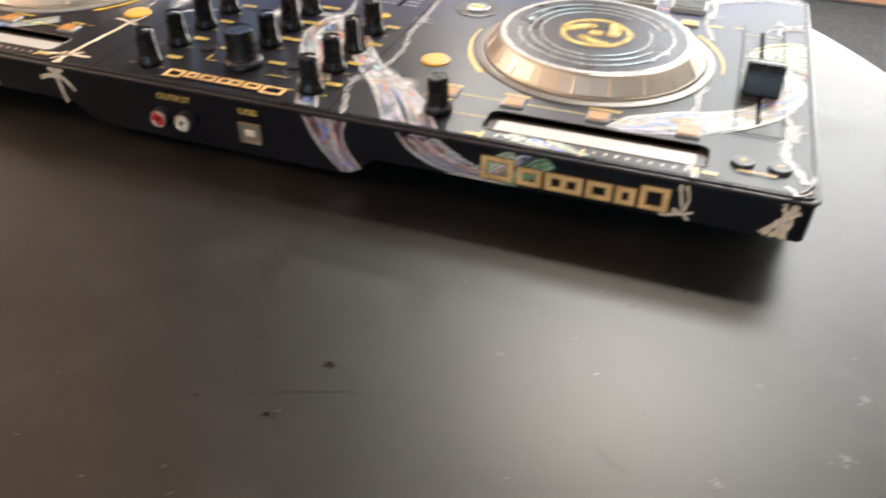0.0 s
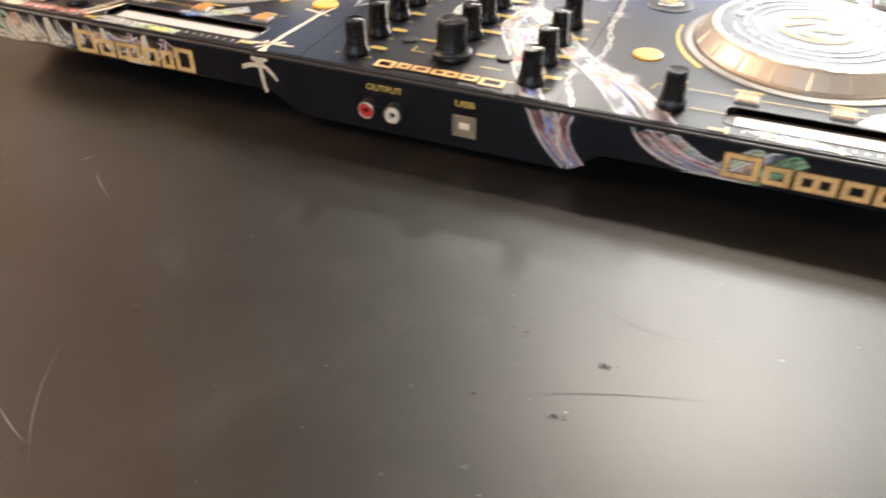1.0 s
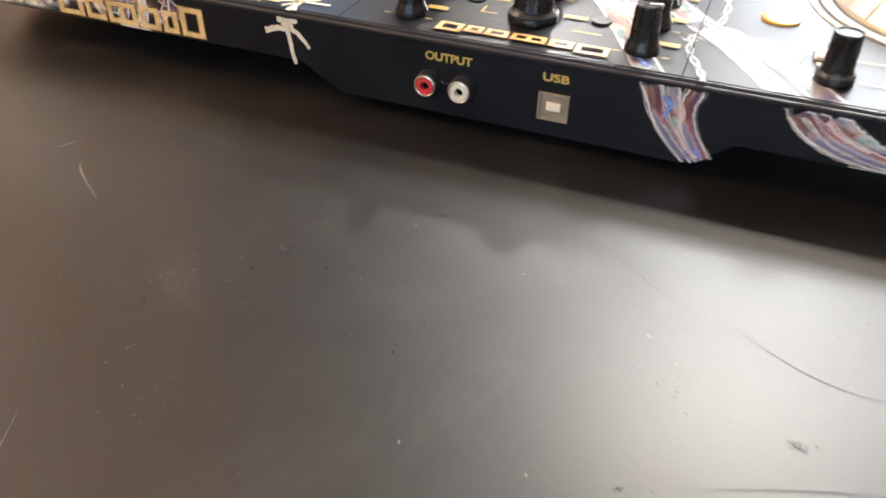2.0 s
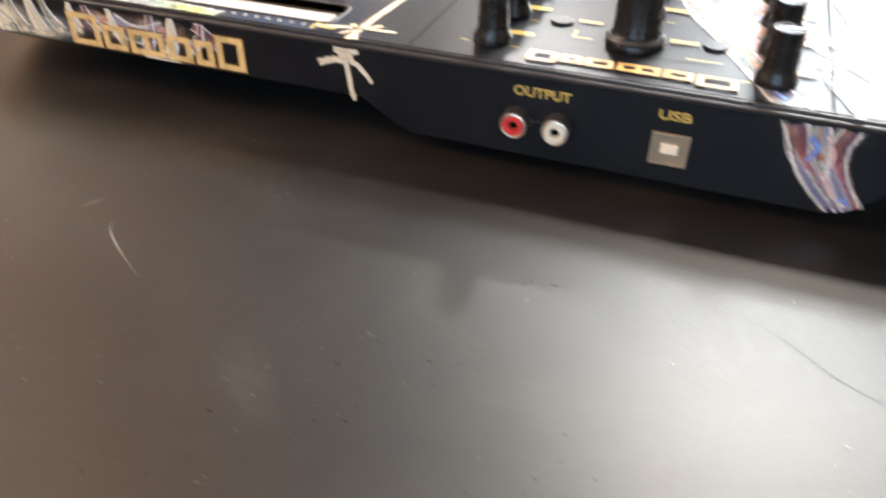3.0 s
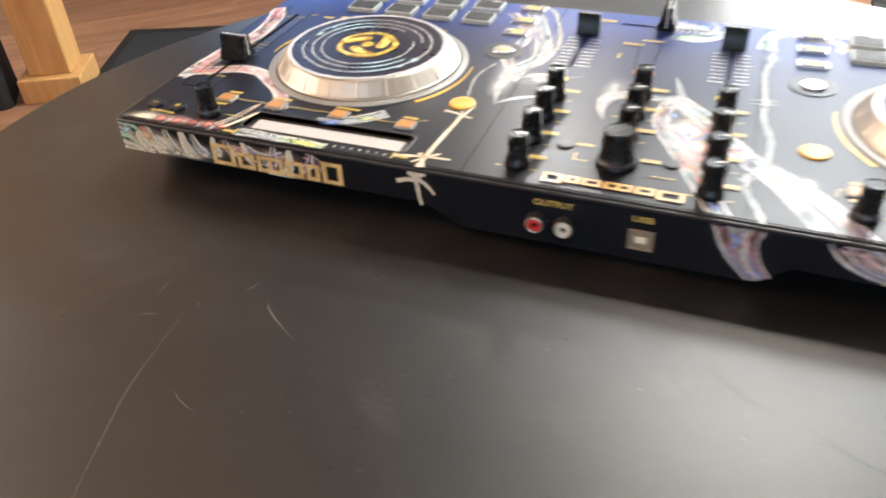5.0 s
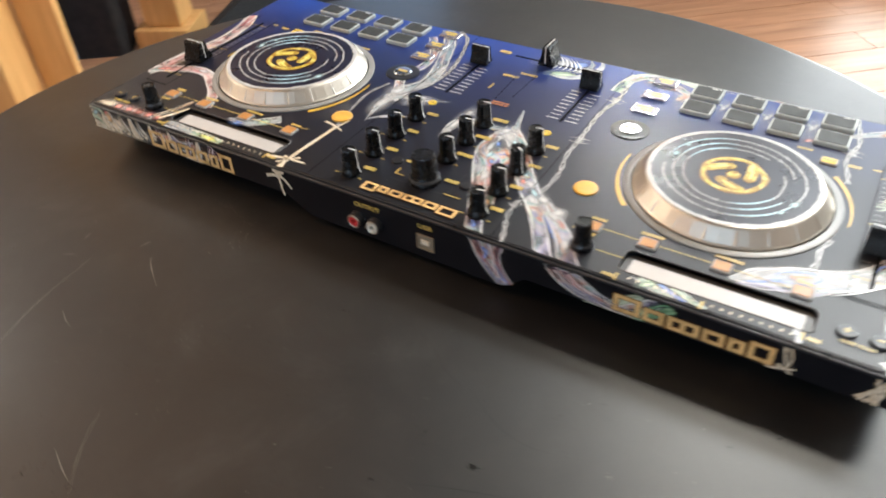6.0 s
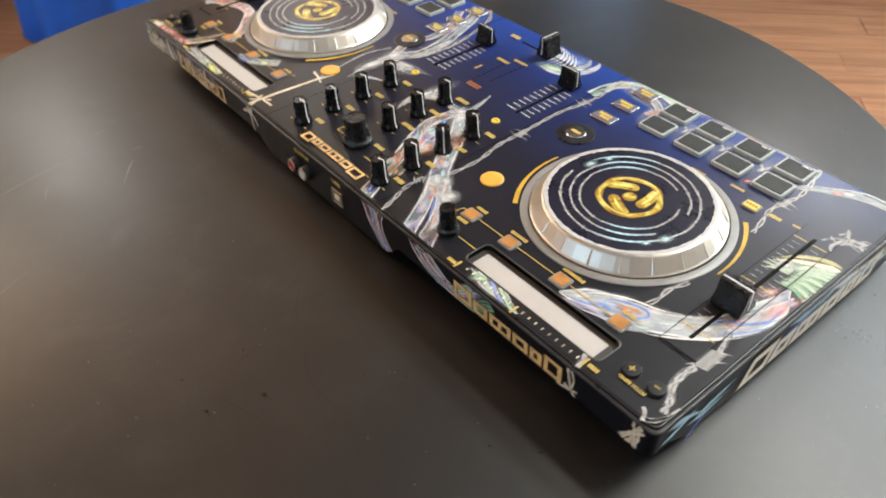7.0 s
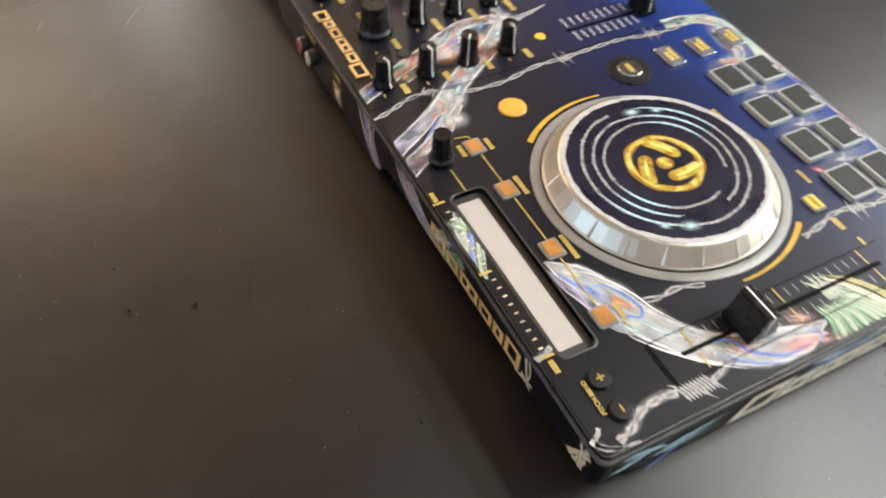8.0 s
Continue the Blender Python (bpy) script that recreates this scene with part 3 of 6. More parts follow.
ROOM_TURN = 42
floor_ob = structure("floor", box(WEST, EAST, SOUTH, NORTH, FLOOR_Z - 0.1, FLOOR_Z - 0.012), M["slot"], "reddish brown wooden plank floor", "floor")
structure("ceiling", box(WEST, EAST, SOUTH, NORTH, CEIL_Z, CEIL_Z + 0.12), M["ceiling"], "plain dark painted ceiling", "ceiling")
WY0, WY1, WZ0, WZ1 = -1.90, -0.22, 1.1, 4.62
WEST_OPEN = ((WY0, WY1, WZ0, WZ1), (-0.16, 0.32, 0.78, 1.98), (0.85, 1.65, 1.25, 2.05))
ww, last = [], SOUTH
for wy0, wy1, wz0, wz1 in WEST_OPEN:
    ww += [box(WEST - 0.15, WEST, last, wy0, FLOOR_Z, CEIL_Z), box(WEST - 0.15, WEST, wy0, wy1, FLOOR_Z, wz0), box(WEST - 0.15, WEST, wy0, wy1, wz1, CEIL_Z)]
    last = wy1
ww.append(box(WEST - 0.15, WEST, last, NORTH + 0.15, FLOOR_Z, CEIL_Z))
structure("wall_west", merge(*ww), M["panel"], "pale brown panelled wall with three window openings", "wall")
structure("wall_east", box(EAST, EAST + 0.15, SOUTH, NORTH + 0.15, FLOOR_Z, CEIL_Z), M["wall"], "plain warm plaster wall", "wall")
SX0, SX1, SZ0, SZ1 = -1.2, 1.8, 0.2, 1.8
structure("wall_south", merge(box(WEST - 0.15, SX0, SOUTH - 0.15, SOUTH, FLOOR_Z, CEIL_Z), box(SX1, EAST + 0.15, SOUTH - 0.15, SOUTH, FLOOR_Z, CEIL_Z), box(SX0, SX1, SOUTH - 0.15, SOUTH, FLOOR_Z, SZ0), box(SX0, SX1, SOUTH - 0.15, SOUTH, SZ1, CEIL_Z)), M["wall"], "warm plaster wall with a wide window opening", "wall")
WINDOWS = ((-2.55, -1.65, 0.0, 2.4), (-0.79, -0.53, 1.60, 1.86), (-0.03, 2.07, -0.62, 4.66))
wb, last = [], WEST
for x0, x1, z0, z1 in WINDOWS:
    wb += [box(last, x0, NORTH, NORTH + 0.15, FLOOR_Z, CEIL_Z), box(x0, x1, NORTH, NORTH + 0.15, FLOOR_Z, z0), box(x0, x1, NORTH, NORTH + 0.15, z1, CEIL_Z)]
    last = x1
wb.append(box(last, EAST, NORTH, NORTH + 0.15, FLOOR_Z, CEIL_Z))
structure("wall_north", merge(*wb), M["wall"], "warm plaster wall with two window openings", "wall")
for k, (x0, x1, z0, z1) in enumerate(WINDOWS):
    w = thing("window_%d" % (k + 1), "tall daylit window with a dark frame", "window", kind="structure")
    y0, y1 = NORTH + 0.03, NORTH + 0.08
    bars_z = (0.46, 2.24, 3.16, 3.98) if z1 > 3 else ()
    for bz in bars_z:
        part("glazing_bar", box(x0 + 0.05, x1 - 0.05, y0, y1, bz - 0.02, bz + 0.02, 0.004), M["frame"], w)
    part("window_frame", merge(box(x0, x0 + 0.05, y0, y1, z0, z1, 0.004), box(x1 - 0.05, x1, y0, y1, z0, z1, 0.004), box(x0 + 0.05, x1 - 0.05, y0, y1, z0, z0 + 0.05, 0.004), box(x0 + 0.05, x1 - 0.05, y0, y1, z1 - 0.05, z1, 0.004)), M["frame"], w)
    pane = part("pane", box(x0 + 0.05, x1 - 0.05, NORTH + 0.052, NORTH + 0.058, z0 + 0.05, z1 - 0.05), M["glass"], w)
    pane.visible_shadow = False

for k, (wy0, wy1, wz0, wz1) in enumerate(WEST_OPEN):
    w = thing("window_%d" % (4 + 2 * k), "warm daylit window in the panelled wall", "window", kind="structure")
    x0, x1 = WEST - 0.08, WEST - 0.03
    part("window_frame", merge(box(x0, x1, wy0, wy0 + 0.05, wz0, wz1, 0.004), box(x0, x1, wy1 - 0.05, wy1, wz0, wz1, 0.004), box(x0, x1, wy0 + 0.05, wy1 - 0.05, wz0, wz0 + 0.05, 0.004), box(x0, x1, wy0 + 0.05, wy1 - 0.05, wz1 - 0.05, wz1, 0.004)), M["frame"], w)
    part("pane", box(x0 + 0.022, x0 + 0.028, wy0 + 0.05, wy1 - 0.05, wz0 + 0.05, wz1 - 0.05), M["glass"], w).visible_shadow = False

# unseen window, added to hold the south fill lamp
w = thing("window_5", "wide unseen window with a dark frame, added round the fill lamp", "window", kind="structure")
y0, y1 = SOUTH - 0.08, SOUTH - 0.03
part("window_frame", merge(box(SX0, SX0 + 0.05, y0, y1, SZ0, SZ1, 0.004), box(SX1 - 0.05, SX1, y0, y1, SZ0, SZ1, 0.004), box(SX0 + 0.05, SX1 - 0.05, y0, y1, SZ0, SZ0 + 0.05, 0.004), box(SX0 + 0.05, SX1 - 0.05, y0, y1, SZ1 - 0.05, SZ1, 0.004)), M["frame"], w)
part("pane", box(SX0 + 0.05, SX1 - 0.05, y0 + 0.022, y0 + 0.028, SZ0 + 0.05, SZ1 - 0.05), M["glass"], w).visible_shadow = False

# ---- round table ----
TABLE_C, TABLE_R = (-0.0080, 0.0385), 0.4130


def round_table():
    t = thing("round_table", "round black laminate cafe table, worn and smudged", "table", at=(*TABLE_C, FLOOR_Z))
    top = -FLOOR_Z
    r = TABLE_R
    part("tabletop", lathe([(r - 0.02, top - 0.028), (r - 0.004, top - 0.026), (r, top - 0.02), (r, top - 0.007), (r - 0.0012, top - 0.003), (r - 0.004, top - 0.0008), (r - 0.007, top)], 160), M["table"], t, smooth=40)
    part("column", lathe([(0.04, 0.03), (0.038, 0.05), (0.036, 0.1), (0.036, top - 0.05), (0.09, top - 0.034), (0.09, top - 0.028)], 40), M["black"], t, smooth=40)
    part("base", lathe([(0.23, 0.0), (0.235, 0.006), (0.22, 0.016), (0.08, 0.03), (0.05, 0.04)], 64), M["black"], t, smooth=40)


round_table()

# ---- the controller ----
HALF, DEPTH, TOP = 0.2905, 0.2430, 0.0388
ctrl = thing("dj_controller", "black two-deck music controller in printed skin on a table", "dj controller")
SK = TOP + 0.00025


def grow(outline, d):
    return [(x + (d if x > 0 else -d), y + (d if y > DEPTH / 2 else -d)) for x, y in outline]


PLATE = rounded_rect(-HALF, HALF, 0, DEPTH, 0.0045)
RIM = 0.0032
plate = part("top_plate", slab(grow(PLATE, -RIM), 0.0355, TOP, 0.0003), M["skin"], ctrl, "dark printed top plate, blue towards the front")
STRIPS = (-0.351, 0.0)
holes = []
for dx in STRIPS:
    holes.append(slab(rounded_rect(0.1412 + dx, 0.2434 + dx, 0.0120, 0.0302, 0.004), 0.030, 0.05))
for s in (-1, 1):
    holes.append(box(s * 0.2634 - 0.0012, s * 0.2634 + 0.0012, 0.0590, 0.1760, 0.030, 0.05))
    holes.append(box(s * 0.0475 - 0.0009, s * 0.0475 + 0.0009, 0.1410, 0.2020, 0.030, 0.05))
holes.append(box(-0.0285, 0.0310, 0.2195, 0.2213, 0.030, 0.05))
cut(plate, merge(*holes))

edge = part("plate_edge", loft([[(x, y, z) for x, y in grow(PLATE, d)] for z, d in ((0.0330, -0.0022), (0.0357, -0.0022), (0.0359, -0.0014), (0.0360, -0.0002), (0.0363, 0.0), (0.0370, 0.0), (0.0374, -0.0003), (0.0376, -0.0008), (0.0375, -0.0014), (0.0370, -0.0016), (0.0370, -0.0021), (0.0385, -0.0023), (0.0386, -RIM + 0.0003), (0.0355, -RIM + 0.0002))]), M["edge"], ctrl, "satin dark beaded edge of the plate", smooth=35)


def body_ring(z, side, rear):
    return [(x * (1 - side / HALF), (y + rear) if y < DEPTH / 2 else y - rear, z) for x, y in PLATE]


body = part("body", loft([body_ring(0.0166, 0.0024, 0.0016), body_ring(0.0172, 0.0014, 0.0008), body_ring(0.0358, 0.0012, 0.0006)]), M["rear"], ctrl, "black rear and side walls")
# lower shell, set back from the rear wall
def shell_ring(z, y0, side):
    return [(x, y, z) for x, y in rounded_rect(-HALF + side, HALF - side, y0, DEPTH - 0.002, 0.006)]


part("lower_shell", loft([shell_ring(0.0036, 0.032, 0.0035), shell_ring(0.0050, 0.029, 0.0024), shell_ring(0.0166, 0.010, 0.0020)]), M["rear"], ctrl, "black lower shell")
# deeper belly under the mixer, with sloping shoulders
for ob in (edge, body):
    cut(ob, merge(*[slab(rounded_rect(0.1412 + dx, 0.2434 + dx, 0.0120, 0.0302, 0.004), 0.0344, 0.05) for dx in STRIPS]))
belly = bmesh.new()
for y in (0.00055, 0.20):
    prof = [(-0.100, 0.0340), (-0.090, 0.0168), (-0.079, 0.0095), (-0.071, 0.0062), (0.073, 0.0056), (0.080, 0.0095), (0.090, 0.0168), (0.100, 0.0320)]
    [belly.verts.new((x, y, z)) for x, z in prof]
belly.verts.ensure_lookup_table()
for k in range(8):
    belly.faces.new((belly.verts[k], belly.verts[(k + 1) % 8], belly.verts[(k + 1) % 8 + 8], belly.verts[k + 8]))
belly.faces.new([belly.verts[k] for k in range(8)])
belly.faces.new([belly.verts[k] for k in range(15, 7, -1)])
bmesh.ops.recalc_face_normals(belly, faces=belly.faces[:])
part("belly", belly, M["rear"], ctrl)
for x, y, h in ((-0.24, 0.06, 0.0037), (0.24, 0.06, 0.0037), (-0.24, 0.212, 0.0037), (0.24, 0.212, 0.0037), (-0.055, 0.05, 0.0060), (0.055, 0.05, 0.0060)):
    part("rubber_foot", placed(lathe([(0.009, 0.0), (0.0095, 0.001), (0.0085, h)], 24), pose(x, y, 0)), M["rubber"], ctrl)


def knob(x, y, r, h, skirt, turn, label="", big=False):
    """A ribbed knob with a flared skirt and a white pointer."""
    seg = 80 if big else 60
    prof = [(skirt, 0.0003), (skirt, 0.0018), (skirt * 0.93, 0.0032), (r * 1.02, 0.0050), (r, 0.0056), (r * 0.92, h - 0.0009), (r * 0.905, h - 0.0003), (r * 0.87, h), (r * 0.80, h - 0.0001), (r * 0.78, h - 0.0004)]
    bm = lathe(prof, seg)
    ribs = 20 if r > 0.007 else 10
    for v in bm.verts:
        d = math.hypot(v.co.x, v.co.y)
        if 0.0052 < v.co.z < h - 0.0006 and d > r * 0.9:
            a = math.atan2(v.co.y, v.co.x)
            f = 1 - (0.05 if r > 0.007 else 0.045) * (0.5 + 0.5 * math.cos(a * ribs)) ** 4
            v.co.x, v.co.y = v.co.x * f, v.co.y * f
    k = part("knob", placed(bm, pose(x, y, TOP)), M["knob"], ctrl, label, smooth=35)
    if not big:
        m = pose(x, y, TOP, 0, 0, turn)
        line = bmesh.new()
        run = [(0.0, h + 0.0001), (r * 0.86, h + 0.0002), (r * 0.92, h - 0.0002), (r * 0.935, h - 0.0010), (r + 0.0002, 0.0058), (r * 1.02 + 0.0002, 0.0050), (skirt * 0.93 + 0.0002, 0.0033), (skirt + 0.0002, 0.0019)]
        for (d0, z0), (d1, z1) in zip(run, run[1:]):
            line.faces.new([line.verts.new(p) for p in ((-0.00045, d0, z0), (0.00045, d0, z0), (0.00045, d1, z1), (-0.00045, d1, z1))])
        part("pointer", placed(line, m), M["white"], k, "white pointer line")
    else:
        part("skirt_ring", placed(lathe([(skirt * 0.97, 0.0028), (skirt * 0.985, 0.0034), (skirt * 0.90, 0.0046), (skirt * 0.86, 0.0046)], seg, False), pose(x, y, TOP)), M["edge"], k)


COLS, ROWS_Y = (-0.0465, 0.0490), (0.0185, 0.0450, 0.0715, 0.0980)
for cx in COLS:
    for k, y in enumerate(ROWS_Y):
        turn = -122 if cx > 0 and k == 2 else -80
        knob(cx, y, 0.0054, 0.0185, 0.0068, turn - 6 * (k % 2), "black ribbed mixer knob with a white line")
for y in (0.0615, 0.0870, 0.1125):
    knob(0.0015, y, 0.0054, 0.0185, 0.0068, -82, "black ribbed mixer knob with a white line")
knob(0.0015, 0.0335, 0.0083, 0.0200, 0.0105, 0, "large black ribbed browse knob", True)
knob(0.1165, 0.0200, 0.0054, 0.0185, 0.0068, 0, "black ribbed effect knob", True)
knob(-0.2350, 0.0195, 0.0054, 0.0185, 0.0068, 0, "black ribbed effect knob", True)


def round_button(name, x, y, r, h, mat, label, mark=None):
    b = part(name, placed(lathe([(r, -0.0002), (r, h * 0.7), (r * 0.93, h), (r * 0.7, h * 1.04)], 36), pose(x, y, TOP)), mat, ctrl, label, smooth=35)
    return b


for s in (-1, 1):
    # cue buttons in dark dished rings, amber round buttons, pitch bend buttons
    ring = part("button_ring", placed(lathe([(0.0135, 0.0), (0.0135, 0.0005), (0.0125, 0.0007), (0.0085, 0.0003)], 48), pose(s * 0.0952, 0.1532, TOP)), M["black"], ctrl, "dark round surround", smooth=35)
    b = round_button("play_button", s * 0.0952, 0.1532, 0.0072, 0.0018, M["silver"], "silver round button")
    part("button_mark", box(s * 0.0952 - 0.004, s * 0.0952 + 0.004, 0.1518, 0.1546, TOP + 0.0019, TOP + 0.0021), M["gold"], b, "worn gold lettering bar")
    round_button("round_button", s * 0.0960, 0.0740, 0.0078, 0.0012, M["amber"], "amber round button")
    hb = round_button("small_button", (0.0460 if s > 0 else -0.0480), 0.1225, 0.0032, 0.0008, M["yellow"], "small yellow headphone button")
    hx = 0.0460 if s > 0 else -0.0480
    part("button_mark", merge(*[box(hx + dx - 0.0004, hx + dx + 0.0004, 0.1215, 0.1231, TOP + 0.0008, TOP + 0.00095) for dx in (-0.0013, 0.0013)], box(hx - 0.0013, hx + 0.0013, 0.1231, 0.1237, TOP + 0.0008, TOP + 0.00095)), M["bronze"], hb, "dark headphone mark")
    for x, plus in ((0.2580, True), (0.2735, False)):
        b = round_button("pitch_button", s * x, 0.0205, 0.0049, 0.0020, M["black"], "black round pitch button")
        sign = box(s * x - 0.0017, s * x + 0.0017, 0.0201, 0.0209, TOP + 0.00205, TOP + 0.0023)
        if plus:
            sign = merge(sign, box(s * x - 0.0004, s * x + 0.0004, 0.0186, 0.0224, TOP + 0.00206, TOP + 0.00231))
        part("sign", sign, M["gold"], b, "gold plus or minus sign")
for x, y in ((-0.0272, 0.0446), (0.0286, 0.0405)):
    round_button("small_button", x, y, 0.0042, 0.0012, M["black"], "small dark button")


def square_button(x, y, w, d, h, mat, rim, name, label, lip=0.0011):
    base = part(name, placed(slab(rounded_rect(-w / 2, w / 2, -d / 2, d / 2, 0.0012, 3), 0.0, h, 0.0004), pose(x, y, TOP)), rim, ctrl, label)
    part("button_cap", placed(slab(rounded_rect(-w / 2 + lip, w / 2 - lip, -d / 2 + lip, d / 2 - lip, 0.0008, 3), h, h + 0.0004, 0.0002), pose(x, y, TOP)), mat, base)
    return base


SQUARES = (0.1150, 0.1490, 0.1910, 0.2330)
for dx in STRIPS:
    for x in SQUARES:
        square_button(x + dx, 0.0398, 0.0112, 0.0100, 0.0014, M["orange"], M["ring"], "square_button", "orange square effect button")
for s in (-1, 1):
    for y in (0.1825, 0.2050, 0.2282):
        b = square_button(s * 0.0950, y, 0.0182, 0.0112, 0.0020, M["mode"], M["silver"], "mode_button", "pale rectangular mode button")
        mark = merge(*[box(s * 0.0950 - 0.0056 + q * 0.0029, s * 0.0950 - 0.0033 + q * 0.0029, y + e - 0.0010, y + e + 0.0010, TOP + 0.0025, TOP + 0.0026) for q in range(4) for e in (-0.0017, 0.0017) if (q + (e > 0)) % 5])
        part("button_mark", mark, M["yellow"], b, "yellow lettering bars")
    b = square_button(s * 0.2215, 0.1745, 0.0110, 0.0085, 0.0012, M["yellow"], M["ring"], "shift_button", "yellow rectangular button")
    part("button_mark", merge(*[box(s * 0.2215 + dx - 0.0007, s * 0.2215 + dx + 0.0007, 0.1735, 0.1755, TOP + 0.0016, TOP + 0.00175) for dx in (-0.0030, -0.0010, 0.0010, 0.0030)]), M["bronze"], b, "dark lettering bars")
    for x in (0.1280, 0.1583, 0.1886, 0.2189):
        for y in (0.2012, 0.2252):
            pad = square_button(s * x, y, 0.0216, 0.0174, 0.0030, M["pad"], M["pad_edge"], "drum_pad", "dark rubber pad with a translucent edge", 0.0015)
            if y > 0.21:
                part("pad_mark", merge(box(s * x + 0.0015, s * x + 0.0060, y + 0.0050, y + 0.0060, TOP + 0.0034, TOP + 0.0036), box(s * x + 0.0070, s * x + 0.0080, y + 0.0050, y + 0.0062, TOP + 0.0034, TOP + 0.0036)), M["white"], pad, "small white print bars")


# touch strips
for dx in STRIPS:
    b = part("strip_bed", slab(rounded_rect(0.1412 + dx, 0.2434 + dx, 0.0120, 0.0302, 0.004), 0.0345, 0.0359), M["well"], ctrl, "sunken dark touch strip bed")
    part("touch_strip", slab(rounded_rect(0.1457 + dx, 0.2386 + dx, 0.0138, 0.0262, 0.0008, 3), 0.0359, 0.0365), M["strip"], b, "pale satin touch strip")


    lip = bmesh.new()
    rings = [[lip.verts.new((x + (d if x > 0.1923 + dx else -d), y + (d if y > 0.0211 else -d), z)) for x, y in rounded_rect(0.1412 + dx, 0.2434 + dx, 0.0120, 0.0302, 0.004)] for d, z in ((0.0, 0.0350), (0.0, TOP + 0.0001), (0.0003, TOP + 0.0004), (0.0007, TOP + 0.0004), (0.0010, TOP + 0.0001))]
    for p, q in zip(rings, rings[1:]):
        for k in range(len(p)):
            lip.faces.new((p[k], p[(k + 1) % len(p)], q[(k + 1) % len(p)], q[k]))
    bmesh.ops.recalc_face_normals(lip, faces=lip.faces[:])
    part("strip_lip", lip, M["well"], b, "thin raised dark lip", smooth=50)


# jog wheels
JOG_X, JOG_Y, JOG_H = {1: 0.1748, -1: -0.1752}, 0.1142, 0.0112
JS = 0.975


def jog_lathe(profile, cap=True):
    return lathe([(r * JS, z) for r, z in profile], 96, cap)


def jog_wheel(cx, cy):
    ring = part("jog_ring", placed(jog_lathe([(0.0600, 0.0), (0.0672, 0.0), (0.0672, 0.0006), (0.0660, 0.0012), (0.0625, 0.0012), (0.0618, 0.0004)], False), pose(cx, cy, TOP)), M["ring"], ctrl, "grey ring round the jog wheel", smooth=35)
    wheel = part("jog_wheel", placed(jog_lathe([(0.0612, 0.0), (0.0612, 0.0016), (0.0600, 0.0026), (0.0548, JOG_H - 0.0013), (0.0540, JOG_H - 0.0003), (0.0530, JOG_H), (0.0505, JOG_H), (0.0498, JOG_H - 0.0003)]), pose(cx, cy, TOP)), M["chrome"], ctrl, "satin silver jog wheel with a notched flank", smooth=35)
    rng = random.Random(4)
    bm = bmesh.new()
    n = 44
    lo = [rng.uniform(-0.00011, 0.00011) for k in range(n)]
    ring0, ring1 = [], []
    for k in range(n):
        a = 2 * math.pi * k / n
        r0, r1 = 0.0603 * JS + lo[k], 0.0551 * JS + lo[k] * 0.5
        ring0.append(bm.verts.new((r0 * math.cos(a), r0 * math.sin(a), 0.0027)))
        ring1.append(bm.verts.new((r1 * math.cos(a), r1 * math.sin(a), JOG_H - 0.0011)))
    for k in range(n):
        bm.faces.new((ring0[k], ring0[(k + 1) % n], ring1[(k + 1) % n], ring1[k]))
    bmesh.ops.recalc_face_normals(bm, faces=bm.faces[:])
    part("flank", placed(bm, pose(cx, cy, TOP)), M["chrome"], wheel, "faceted satin silver flank")
    for k in range(20):
        a = 2 * math.pi * k / 20
        lo, hi = Vector((0.0604 * JS * math.cos(a), 0.0604 * JS * math.sin(a), 0.0026)), Vector((0.0549 * JS * math.cos(a), 0.0549 * JS * math.sin(a), JOG_H - 0.0009))
        side = Vector((-math.sin(a), math.cos(a), 0)) * 0.0005
        out = Vector((math.cos(a), math.sin(a), 0.6)).normalized() * 0.0006
        bm = bmesh.new()
        vs = [bm.verts.new(p) for p in (lo - side * 2, lo + side * 2, hi + side * 0.5, hi - side * 0.5, lo + out, hi + out * 0.3)]
        for f in ((0, 4, 5, 3), (4, 1, 2, 5), (0, 1, 4), (3, 5, 2)):
            bm.faces.new([vs[i] for i in f])
        bmesh.ops.recalc_face_normals(bm, faces=bm.faces[:])
        part("notch", placed(bm, pose(cx, cy, TOP)), M["chrome"], wheel)
    z = TOP + JOG_H
    bm = bmesh.new()
    ribbon(bm, [Vector((0.0516 * JS * math.cos(2 * math.pi * k / 140), 0.0516 * JS * math.sin(2 * math.pi * k / 140))) for k in range(140)], 0.0025, z + 0.0003, True, 0.0005, rng)
    part("rim", placed(face_up(bm), pose(cx, cy, 0)), M["rim"], wheel, "white torn-edge rim print")
    disc = part("platter", placed(jog_lathe([(0.0508, 0.0), (0.0506, 0.0002)]), pose(cx, cy, z)), M["disc"], wheel, "navy printed platter face")
    # barbed wire rings
    for r, a0, a1, w in ((0.0415, -172, 150, 0.0009), (0.0355, 20, 335, 0.0008), (0.0300, 60, 385, 0.0008)):
        n = 120
        pts = [(r * math.cos(radians(a0 + (a1 - a0) * k / n)) * (1 + 0.010 * math.sin(k * 0.21)), r * math.sin(radians(a0 + (a1 - a0) * k / n)) * (1 + 0.008 * math.cos(k * 0.17))) for k in range(n + 1)]
        bm = twist(pts[::4], 0.0062, 0.00055, w, 0.00035)
        for k in range(4, n, 9):
            p = Vector(pts[k])
            for q in range(3):
                a = rng.uniform(0, 6.28)
                d = Vector((math.cos(a), math.sin(a))) * 0.0015
                ribbon(bm, [p - d, p + d], 0.0004, 0.00045)
        part("wire_print", placed(face_up(bm), pose(cx, cy, z)), M["wire"], disc, "silver barbed wire print")
